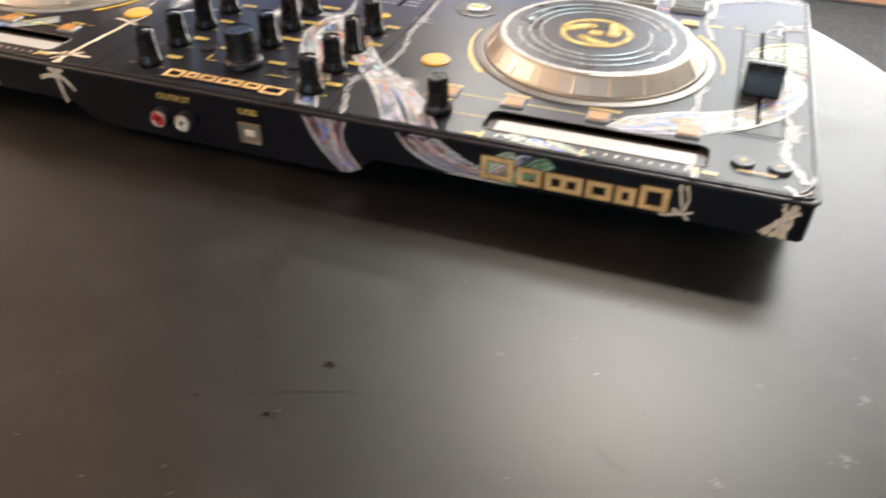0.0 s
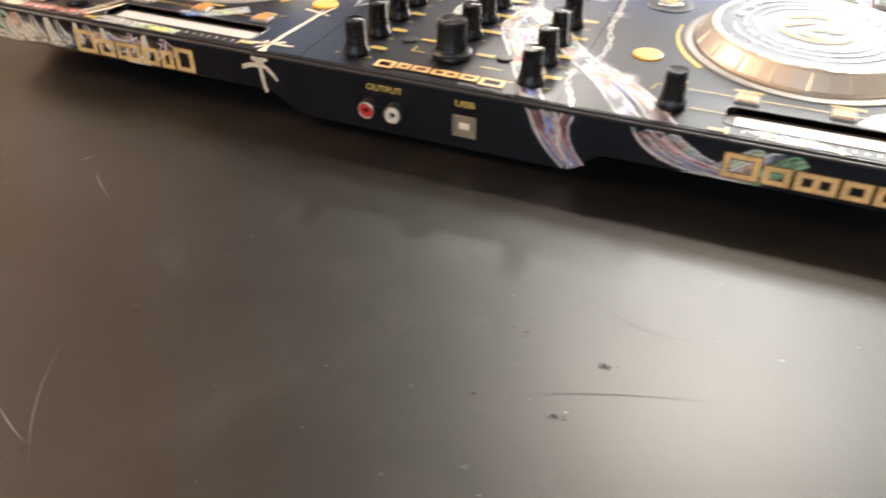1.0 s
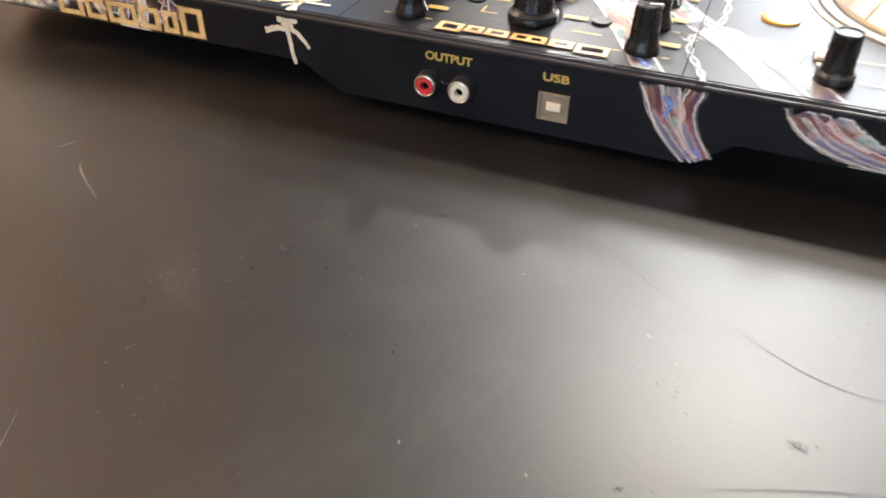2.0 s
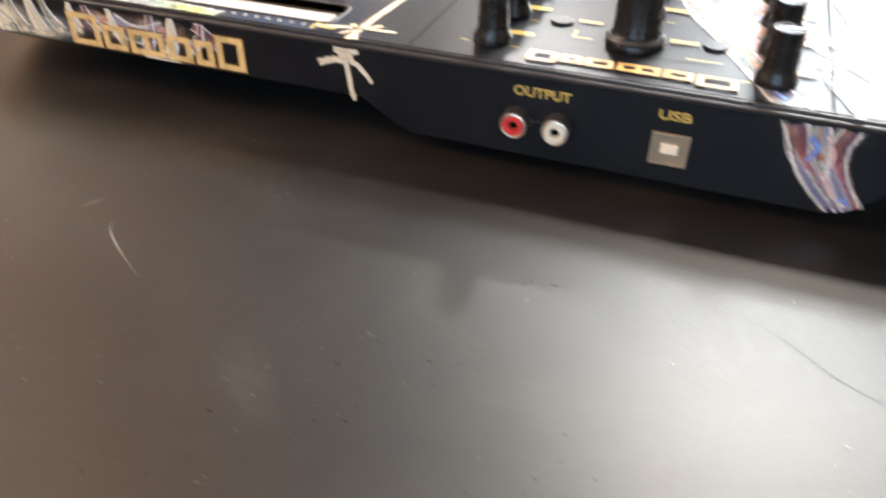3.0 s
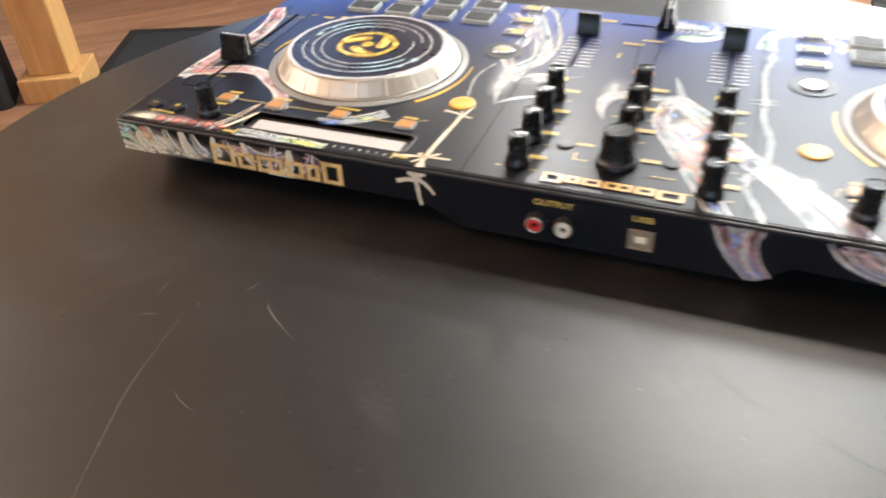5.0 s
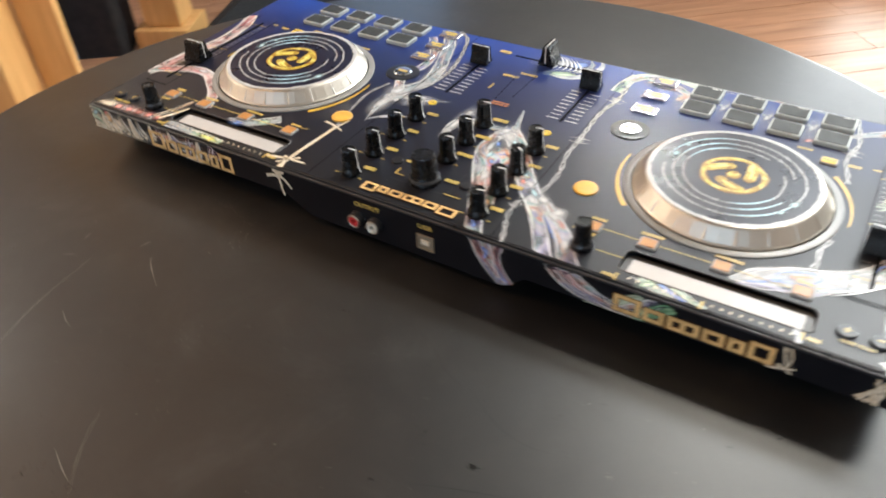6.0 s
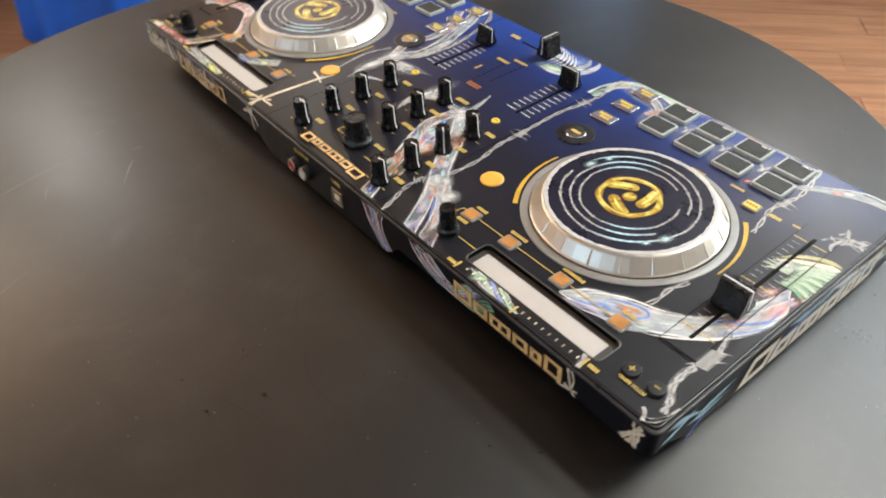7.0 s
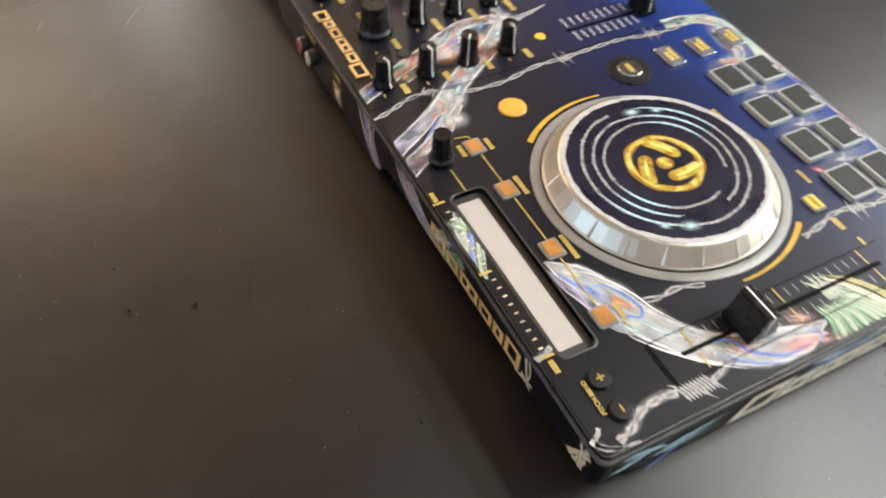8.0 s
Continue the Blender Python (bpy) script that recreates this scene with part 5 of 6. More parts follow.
wire([(238, 92), (234, 79), (235, 69), (233, 60)])
tube([(223, 207), (232, 215), (243, 223), (256, 231), (272, 236), (287, 238)], 3, 13, "t_pale", SK + 0.00003)
patch(254, 229, 13, 5, 28, "c_white", SK + 0.00006)
patch(249, 225, 7, 2.4, 35, "c_red", SK + 0.00008, "red dab print")
patch(205, 195, 6, 3, 40, "c_red", SK, "red dab print")
for pts, w in (([(268, 185), (274, 182), (280, 187), (287, 190)], 2.0), ([(270, 190), (274, 196), (273, 183)], 1.4), ([(275, 184), (283, 195), (287, 196)], 1.2), ([(266, 178), (273, 187), (286, 184)], 1.5)):
    art("wire_end_print", stroke(pts, w, w * 0.5, SK, 5, 0.4), "wire", "silver frayed wire print")
for k, (mt, w) in enumerate((("mist", 4.5), ("t_lime", 5.0), ("green", 3.0), ("mist", 3.5), ("blue", 2.6), ("mist", 2.4), ("green", 2.2), ("t_lime", 3.0))):
    x = 151 + 3.6 * k
    art("streak_print", clip_top(stroke([(x, 10.7), (x + 7, 7.4), (x + 17, 3.3)], w, w * 0.9, SK + 0.00002 + 0.000006 * k, 6, 0.15)), mt, "green, blue and white diagonal streak print")
wire([(236, 11), (238, 6), (239, 1.5)], swing=1.0, w=1.4)
# cloud among the mode buttons and along the front edge
tube([(66, 200), (68, 216), (74, 230), (90, 239), (108, 239), (124, 233)], 9, 10, "t_lime", SK + 0.00003)
tube([(70, 222), (82, 234), (100, 228), (114, 220), (112, 208)], 8, 6, "t_iris", SK + 0.00005)
patch(94, 228, 26, 12, -10, "c_iris", SK + 0.00001, "iridescent cloud print")
tube([(120, 237), (145, 239), (180, 240), (215, 238)], 6, 4, "t_iris")
for x in (113, 143.2, 173.5, 203.8):
    patch(x, 213.5, 8, 24, 8, "c_pad", SK + 0.00002, "iridescent cloud print")
    patch(x + 14, 213.2, 16, 6, 0, "c_pad", SK + 0.00001, "iridescent cloud print")
# crossfader splash
patch(12, 224, 30, 13, 20, "c_white", SK + 0.00002, "white glow print", clip_top)
patch(26, 228, 14, 11, 30, "c_blue", SK + 0.00004, "blue dab print", clip_top)
patch(34, 221, 12, 8, 30, "c_cyan", SK + 0.00005, "ice blue glow print", clip_top)
patch(20, 208, 20, 8, 15, "c_lime", SK + 0.00003, "pale green cloud print", clip_top)
tube([(10, 203), (22, 203), (33, 209), (41, 220), (42, 234), (38, 242)], 7, 5, "t_milk", SK + 0.00006, taper=0.3)
tube([(22, 214), (31, 220), (35, 230), (30, 240)], 5, 4, "t_pale", SK + 0.00007, taper=0.3)
for k in range(6):
    art("rib_print", clip_top(stroke([(-6 + 5.0 * k, 240 - 1.2 * k), (4 + 4.6 * k, 233 - 1.6 * k), (9 + 4.2 * k, 222 - 1.0 * k), (8 + 4.0 * k, 212 + 0.4 * k)], 2.0, 1.2, SK + 0.00009 + 0.000004 * k, 8, 0.1, 0.4)), "halo", "curved white rib print")

# left part of the mixer
tube([(-80, 112), (-77, 130), (-69, 148), (-72, 170), (-80, 194), (-90, 218), (-103, 239)], 13, 11, "t_pale", SK + 0.00002)
tube([(-84, 130), (-92, 150), (-86, 172), (-92, 196), (-108, 220)], 8, 8, "t_iris", SK + 0.00003)
tube([(-78, 77), (-81, 95), (-80, 111), (-72, 120), (-56, 122), (-36, 129)], 5, 5, "t_pale", SK + 0.00005, taper=0.3)
patch(-82, 126, 13, 18, 10, "c_white", SK + 0.00008)
patch(-82, 104, 10, 22, 0, "c_white", SK + 0.000085)
patch(-62, 124, 22, 6, 12, "c_white", SK + 0.000085)
patch(-90, 205, 9, 24, -25, "c_white", SK + 0.000085)
tube([(-78, 80), (-70, 88), (-60, 94), (-50, 97)], 5, 2, "t_milk", SK + 0.00009, taper=0.5)
patch(-60, 117, 20, 9, 20, "c_veil", SK + 0.00007)
patch(-70, 168, 12, 28, -8, "c_veil", SK + 0.00006)
wire([(-66, 140), (-62, 165), (-67, 195), (-78, 228), (-92, 240)])
art("cord_print", stroke([(-95, 0.5), (-94, 25), (-92, 49), (-92, 62)], 3.2, 2.8, SK + 0.00002, 8, 0.15), "bone", "cream cord print")
wire([(-92, 62), (-97, 88), (-100, 112), (-94, 133)], swing=0.9, w=0.8)
for a, b, w in (((-112, 8), (-81, 12), 2.6), ((-103, 63), (-85, 58), 2.6), ((-92, 53), (-88, 72), 2.4), ((-99, 14), (-92, 1), 2.8), ((-88, 16), (-100, 4), 2.3)):
    art("cord_print", stroke([a, ((a[0] + b[0]) / 2, (a[1] + b[1]) / 2 + 0.8), b], w, w * 0.7, SK + 0.0001, 5, 0.2), "bone", "cream cord print")
# left deck
tube([(-287, 58), (-280, 80), (-277, 105), (-272, 135), (-276, 165), (-285, 185)], 15, 12, "t_rose")
tube([(-288, 63), (-272, 71), (-253, 79), (-236, 78), (-221, 67), (-208, 55), (-197, 36)], 12, 9, "t_rose", SK + 0.00004)
patch(-276, 69, 15, 4.5, 30, "c_red", SK + 0.00008, "red dab print", clip_top)
patch(-243, 80, 14, 5, -5, "c_white", SK + 0.00007)
patch(-200, 45, 6, 12, 20, "c_veil", SK + 0.00007)
tube([(-170, 29), (-156, 33), (-144, 41), (-134, 50)], 9, 10, "t_pale", SK + 0.00002)
patch(-160, 31, 9, 4, 12, "c_blue", SK + 0.00006, "blue dab print")
patch(-143, 41, 8, 6, 40, "c_lime", SK + 0.00006, "pale green dab print")


def finger(points, w, mat, name="claw_print", label="cream claw print", z=SK, tf=face_up):
    """A rounded finger-like streak."""
    line = spline(mm(points), 7)
    width = lambda t: w * MM * math.sqrt(max(0.02, 1 - max(0.0, (t - 0.72) / 0.28) ** 2))
    return art(name, tf(ribbon(bmesh.new(), line, width, z, False, 0.12 * MM, art_rng)), mat, label)


patch(-245, 7, 34, 8, 3, "c_rose", SK, "rose cloud print", clip_top)
patch(-272, 5, 15, 9, 20, "c_cream", SK + 0.00003, "cream glow print", clip_top)
for k, x in enumerate((-260, -249, -238.5, -228.5, -219)):
    patch(x, 6.5 + 0.6 * k, 6.2, 5.0, 20, "c_red", SK + 0.00012, "red dab print")
    art("claw_line", stroke([(x - 7, 1.4), (x - 5, 5), (x - 5.5, 10 + k * 0.5)], 2.4, 1.2, SK + 0.00016, 6, 0.1, 0.5), "mist", "white outline print")
    patch(x - 5, 4.5, 3.0, 6.5, 10, "c_veil", SK + 0.00018, "white outline print", clip_top)
finger([(-224, 9), (-218, 20), (-212, 40)], 4.5, "t_glass", label="white claw print", z=SK + 0.0002)
finger([(-218, 8), (-213, 17), (-207, 30)], 3, "bone", label="cream claw print", z=SK + 0.00022)
art("streak_print", stroke([(-207, 6), (-195, 6.5), (-180, 5.5)], 9, 8, SK, 6, 0.3), "t_pale", "pale streak print")
patch(-164, 5, 16, 3.6, -5, "c_yellow", SK + 0.00005, "yellow green dab print")
art("streak_print", stroke([(-181, 5.5), (-172, 6), (-152, 5)], 8, 6, SK, 6, 0.3), "t_lime", "yellow green streak print")

# glints on the platter faces, painted on as ice blue colour
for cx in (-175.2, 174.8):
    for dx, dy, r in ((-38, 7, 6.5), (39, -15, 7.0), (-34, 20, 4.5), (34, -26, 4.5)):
        patch(cx + dx, 114.2 + dy, r, r * 0.6, math.degrees(math.atan2(dy, dx)) + 90, "c_cyan", TOP + JOG_H + 0.0008, "ice blue glint painted on the platter print")

# gold lines, arcs and label bars
for s in (-1, 1):
    for a0, a1, r, w in ((222, 172, 68.6, 3.2), (40, -4, 69.5, 3.0)):
        pts = []
        for k in range(13):
            a = radians(a0 + (a1 - a0) * k / 12)
            x = 174.8 + r * math.cos(a)
            pts.append((s * x, 114.2 + r * math.sin(a)))
        art("gold_arc", stroke(pts, w, w * 0.35, SK + 0.0001, 3), "arc", "gold arc print")
    bars([(s * 237, 176, 7, 3.0), (s * 148, 175, 9, 2.2), (s * 178, 180, 10, 2.2), (s * 205, 184, 9, 2.2), (s * 250, 178, 5, 1.6)], "gold")
    # pitch fader frame and ticks
    for x0, y0, x1, y1 in ((253, 48, 275.3, 48), (253, 48, 253, 184), (275, 48, 275, 188)):
        w, h = max(0.5, abs(x1 - x0)), max(0.5 if x0 == x1 else 1.1, abs(y1 - y0))
        bars([(s * (x0 + x1) / 2, (y0 + y1) / 2, w, h)], "slot", "seam_line", SK + 0.0006, "dark seam line")
    for k in range(21):
        y = 66 + k * 5.2
        if not 83 < y < 106:
            long = k % 10 == 0
            bars([(s * 257.5, y, 8.5 if long else 4.6, 0.8 if long else 0.45), (s * 269.3, y, 8.5 if long else 4.6, 0.8 if long else 0.45)], "gold" if long else "wire_tick", "scale_tick", SK + 0.00025, "fine scale tick")
    # volume fader ticks
    for k in range(11):
        y = 143.5 + k * 5.4
        if y < 188 or y > 205:
            long = k % 5 == 0
            for d in (-1, 1):
                bars([(s * 47.5 + d * 7.2, y, 9.5 if long else 8.0, 0.8)], "white", "scale_tick", SK + 0.0003, "fine scale tick")
for x in (66.5, -72.0):
    bars([(x, DEPTH / 2 / MM, 0.45, 240)], "slot", "seam_line", SK + 0.00035, "dark seam line")
for dx in (-351, 0):
    for x0, y0, x1, y1 in ((121, 40.5, 143, 40.5), (155, 40.5, 185, 40.5), (197, 40.5, 227, 40.5), (125, 21, 141, 21), (238.5, 46, 244, 48.5)):
        art("gold_line", stroke([(x0 + dx, y0), (x1 + dx, y1)], 0.7, 0.7, SK + 0.0004), "gold")
    bars([(115 + dx, 32.5, 8, 2.4), (116 + dx, 48, 8, 2.4), (149 + dx, 48, 12, 2.4), (193 + dx, 48, 14, 2.4), (233 + dx, 48, 8, 2.2), (143 + dx, 5, 1.4, 6.5), (138.5 + dx, 4.5, 6, 2.4), (190 + dx, 4.8, 1.4, 6.5), (239.5 + dx, 7, 1.4, 6.5), (245 + dx, 7, 6, 2.4)], "gold", z=SK + 0.0004)
    bars([(150 + dx + k * 5.0, 6.5, 0.9, 2.2) for k in range(18) if k not in (8,)], "bone", "scale_dot", SK + 0.0004, "cream scale dot")
art("gold_line", stroke([(105, 33), (106.5, 40), (109, 41)], 0.7, 0.7, SK + 0.0004), "gold")
# mixer labels beside each knob, level marks, small print
LABELS = []
for cx in (-46.5, 49.0):
    for y in (18.5, 45, 71.5, 98):
        LABELS += [(cx + 8.5, y + 9.0, 8, 3.4), (cx - 9, y - 4, 3, 0.8), (cx + 9.5, y - 4, 3, 0.8)]
for y in (61.5, 87, 112.5):
    LABELS += [(1.5 + 8.5, y + 9.5, 11, 3.6), (-8, y - 4, 3, 0.8), (11, y - 4, 3, 0.8)]
LABELS += [(18, 40, 9, 3), (-17, 47, 8, 2.4), (-20, 34, 1.0, 7), (-16.5, 31, 7, 0.8), (26, 26, 12, 0.8)]
bars(LABELS, "gold", z=SK + 0.0005)
bars([(-2 + dx, 143.5 + dy, 3.0, 2.0) for dx in (-5.4, -1.8, 1.8, 5.4) for dy in (-1.4, 1.4)], "rust_print", z=SK + 0.0005, label="rust lettering bar")
bars([(-15, 186, 12, 3), (-21, 165, 1.6, 8), (-3, 194, 13, 2.4), (-38, 222, 9, 4)], "gold", z=SK + 0.0005)
for k in range(8):
    bars([(-9.0 - k * 0.25, 150 + k * 5.2, 0.9, 3.0), (1.8 + k * 0.15, 158 + k * 5.0, 0.9, 3.0)], "slot", "level_mark", SK + 0.0005, "small dark level window")
for x0, y0, x1, y1 in ((-20, 25.5, 22, 25.5), (22, 25.5, 22, 52)):
    bars([((x0 + x1) / 2, (y0 + y1) / 2, max(0.5, x1 - x0), max(0.5, y1 - y0))], "edge", "seam_line", SK + 0.0002, "dark seam line")


# brand mark: a row of six plain golden frames with bronze outlines
def brand(x0, x1, y0, y1, tf, skew=0.0, z=0.00025, mat="gold_foil", heavy=0.24):
    n = (1.35, 1.0, 1.5, 1.0, 0.75, 1.1)
    gap = 0.16
    unit = (x1 - x0) / (sum(n) + gap * 5)
    x = x0
    for k, w in enumerate(n):
        top = y1 if k in (0, 5) else y0 + (y1 - y0) * 0.76
        t, up = abs(unit) * heavy, 1 if top > y0 else -1
        lo, hi = min(x, x + w * unit), max(x, x + w * unit)
        for grow, dz, mt, name in ((0.22 * t, -0.00012, "bronze", "brand_shadow"), (0.0, 0.0, mat, "brand_frame")):
            bm = bmesh.new()

            def quad(a, b, c, d, h):
                c, d = c - grow * up, d + grow * up
                poly(bm, mm([(px + skew * (py - y0), py) for px, py in ((a - grow, c), (b + grow, c), (b + grow, d), (a - grow, d))]), z + dz + h)

            cross = t * 0.85 * up
            stems = 3 if w > 1.4 else 2
            for q in range(stems):
                sx = lo + (hi - lo - t) * q / (stems - 1)
                quad(sx, sx + t, y0, top, 0.00001 * q)
            quad(lo, hi, y0, y0 + cross, 0.00004)
            quad(lo, hi, top - cross, top, 0.00005)
            art(name, tf(face_up(bm)), mt, "bronze logo outline" if grow else "gold logo frame")
        x += (w + gap) * unit


brand(145, 231, 19.5, 31.5, lambda b: rear(b, 0.0006))
brand(-224, -140, 18.5, 32, lambda b: rear(b, 0.0006))
brand(38, -31, 14.5, 6.5, lambda b: b, z=SK + 0.0006, heavy=0.20)
brand(72, 205, 11, 29, side, 0.5, mat="cream", heavy=0.30)

# rear wall artwork
RZ = 0.00012


def rear_stroke(name, pts, w0, w1, mat, label="", z=RZ, jag=0.3, taper=0.0):
    return art(name, rear_up(stroke(pts, w0, w1, z, 8, jag, taper)), mat, label)


for pts, w0, w1, mt, dz in (([(57, 33.6), (61, 25), (67, 16), (75, 8)], 9, 7, "t_rust", 0.00002), ([(73, 33.6), (71, 27), (74, 18), (80, 8.5)], 7, 7, "t_rust", 0.00005), ([(64, 33.6), (66, 24), (71, 16), (78, 8.2)], 8, 7, "t_iris", 0.0)):
    rear_stroke("tube_print", pts, w0, w1, mt, "streaked glassy tube print", RZ + dz)
for pts, w, mt in (([(62, 30), (65, 27), (63, 23)], 2.2, "blue"), ([(67, 31), (70, 25), (69, 20)], 2.0, "pink"), ([(69, 19), (73, 13), (78, 9)], 2.2, "pink"), ([(64, 20), (69, 14), (74, 9.5)], 1.5, "wire"), ([(73, 10), (76, 11.5), (79, 10)], 2.0, "blue")):
    rear_stroke("tube_line", pts, w, w * 0.7, mt, z=RZ + 0.0001)
for pts, w in (([(53.5, 33.6), (57.5, 25), (63.5, 16), (71.5, 8)], 1.7), ([(76, 33.6), (74, 27), (77, 18), (83, 9.5)], 1.5), ([(60, 33.6), (64, 25), (69.5, 16.5), (77, 8.2)], 1.3), ([(69.5, 33.6), (68, 27), (71, 18), (77, 9)], 1.2), ([(103, 33.6), (109, 27), (121, 21), (138, 18), (156, 17.6)], 1.7), ([(121, 33.6), (127, 29.5), (137, 25.5), (148, 23)], 1.3), ([(111, 33.6), (118, 28), (130, 23), (148, 20)], 1.2)):
    rear_stroke("tube_line", pts, w * 1.5, w * 1.1, "mist", "white outline print", RZ + 0.00013)
for pts, w0, w1, mt, dz in (([(107, 33.6), (113, 28), (124, 23), (140, 20), (158, 18.5)], 10, 5, "t_rust", 0.00002), ([(118, 33.6), (124, 29), (134, 24.5), (146, 21.5), (160, 20)], 9, 5, "t_iris", 0.0), ([(112, 33.6), (120, 27), (132, 22.5), (150, 19.5)], 8, 5, "t_rust", 0.00004)):
    rear_stroke("tube_print", pts, w0, w1, mt, "streaked glassy tube print", RZ + dz)
rear_stroke("tube_line", [(117, 31), (124, 27), (133, 24)], 2.6, 1.0, "pink", z=RZ + 0.0001)
rear_stroke("tube_line", [(109, 31), (118, 25), (132, 20.5)], 1.4, 0.8, "wire", z=RZ + 0.0001)
rear_stroke("streak_print", [(128, 17), (145, 16.5), (162, 18)], 2, 3, "green", "pale green streak print", RZ + 0.00002)
for k, mt in enumerate(("feather_pale", "t_iris", "feather")):
    rear_stroke("streak_print", [(140 + k * 8, 18), (150 + k * 8, 25), (162 + k * 8, 33)], 9, 8, mt, "iridescent streak print", RZ + 0.00001 * k)
for pts, w in (([(-97, 33), (-95.5, 25), (-94, 15.2)], 3.2), ([(-107.5, 27.5), (-102, 29), (-96, 29.5)], 3.0), ([(-97, 31), (-91, 28), (-86, 23.5)], 2.8), ([(-101, 32.5), (-96, 32), (-91, 33)], 3.2), ([(-99, 30), (-95, 31.5), (-93, 29)], 2.6)):
    rear_stroke("cord_print", pts, w * 0.85, w * 0.7, "bone", "cream knotted cord print", RZ + 0.00003 * art_rng.random())
for pts, w in (([(234.5, 33), (236, 27), (238, 21)], 1.4), ([(237, 33), (239, 28), (238, 21)], 1.2), ([(228, 18), (236, 20), (242, 22)], 1.6), ([(233, 22), (238, 20), (241, 17)], 1.4)):
    rear_stroke("wire_print", pts, w * 1.5, w * 0.9, "bone", "cream barb print", RZ)
for pts, w in (([(271, 18.5), (277, 26), (282, 33)], 4.0), ([(274, 18), (280, 22), (282, 32)], 3.0), ([(277, 20), (279, 27), (284, 30)], 3.0), ([(280, 17.5), (279, 24), (277, 33)], 3.4)):
    rear_stroke("wire_end_print", pts, w, w * 0.6, "bone", "cream frayed wire print", RZ + 0.00003 * art_rng.random(), 0.6)
for pts, w0, w1, mt in (([(-288.5, 32), (-283, 30), (-276, 24)], 4.5, 4, "t_cream"), ([(-288.5, 27), (-281, 25.5), (-272, 20)], 4, 4, "green"), ([(-288.5, 22.5), (-280, 21), (-268, 18)], 3.6, 3.2, "finger"), ([(-288.5, 18.8), (-279, 18.3), (-266, 17.2)], 2.6, 2.4, "finger"), ([(-288.5, 34), (-279, 33), (-270, 28)], 3, 3, "green")):
    rear_stroke("streak_print", pts, w0, w1, mt, "olive and teal swirl print", RZ + 0.00001 * w0)
patch(-283, 30, 7, 3, 25, "c_cyan", RZ + 0.00008, "teal dab print", rear_up)
patch(-269, 29, 8, 7, 0, "c_amber", RZ + 0.0001, "amber glow print", rear_up)
patch(-270, 32, 5, 3, 0, "c_red", RZ + 0.00013, "orange dab print", rear_up)
patch(-262, 19, 16, 4, -3, "c_cream", RZ + 0.00005, "cream glow print", rear_up)
patch(-240, 20, 14, 4, 4, "c_cream", RZ + 0.00005, "cream glow print", rear_up)
for x in (-205, -180):
    patch(x, 28, 20, 7, 0, "c_rust", RZ - 0.00003, "cream and rust cloud print", rear_up)
patch(-258, 25, 22, 9, -8, "c_cream", RZ + 0.00004, "cream glow print", rear_up)
patch(-232, 24, 20, 7, -8, "c_veil", RZ + 0.00004, "white veil print", rear_up)
CLAWS = ((-268, 30, 17.5, 11, -7), (-259, 33.6, 17.4, 10, -9), (-249, 33.6, 18.4, 8, -6), (-239.5, 33.6, 18.2, 9.5, -4), (-229, 33.6, 20.5, 6.5, -7), (-219, 33.6, 22, 6, -3), (-208, 33.6, 24, 7, -6), (-197, 33.6, 20, 6, -5), (-186, 33.6, 18.5, 7, 4), (-175, 33.6, 17, 7.5, 3), (-164, 33.6, 21, 5.5, 6))
for k, (x, top, low, w, lean) in enumerate(CLAWS):
    mat = "finger" if k in (0, 1, 3, 5, 7, 9) else ("t_glass" if k in (2, 4) else "t_rust")
    mid = top * 0.6 + low * 0.4
    rear_stroke("claw_print", [(x + lean, top), (x + lean * 0.75, mid), (x, low + 2.5)], 0.42 * w, 1.12 * w, mat, "cream claw print", RZ + 0.00006 + 0.00001 * (k % 4), 0.35)
    rear_stroke("claw_line", [(x + lean + 0.2 * w, top), (x + lean * 0.75 + 0.3 * w, mid), (x + 0.45 * w, low + 3)], 0.7, 1.1, "halo", "white claw outline print", RZ + 0.00014, 0.2, 0.3)
    patch(x - 0.3, low + 2.2, w * 0.55, 2.8, 0, "c_cream", RZ + 0.00011 + 0.00001 * (k % 4), "cream glow print", rear_up)
rear_stroke("streak_print", [(-200, 29), (-190, 26), (-176, 29)], 9, 7, "t_iris", "dark teal swirl print", RZ + 0.00001)
finger([(-162, 33), (-156, 30), (-150, 25)], 5, "t_rust", z=RZ + 0.00005, tf=rear_up, label="rust coloured claw print")
finger([(-188, 18), (-180, 16.5), (-170, 17)], 3.6, "bone", z=RZ + 0.00009, tf=rear_up)

# right-hand wall artwork
for k, (pts, w, mt) in enumerate((([(12, 31), (24, 29), (40, 22)], 7, "glow"), ([(8, 22), (22, 25), (36, 31)], 5, "glow"), ([(30, 5), (40, 14), (52, 24)], 4, "blue"), ([(34, 20), (48, 23), (68, 26)], 6, "glow"), ([(28, 20), (44, 18), (62, 20)], 4, "glow"), ([(96, 20), (120, 26), (150, 30)], 5, "blue"), ([(130, 18), (165, 24), (200, 22)], 5, "glow"), ([(170, 18), (205, 27), (235, 24)], 5, "blue"))):
    art("streak_print", side(stroke(pts, w, w * 0.4, 0.0001 + 0.00002 * k, 8, 0.4, 0.3)), mt, "ice blue streak print")


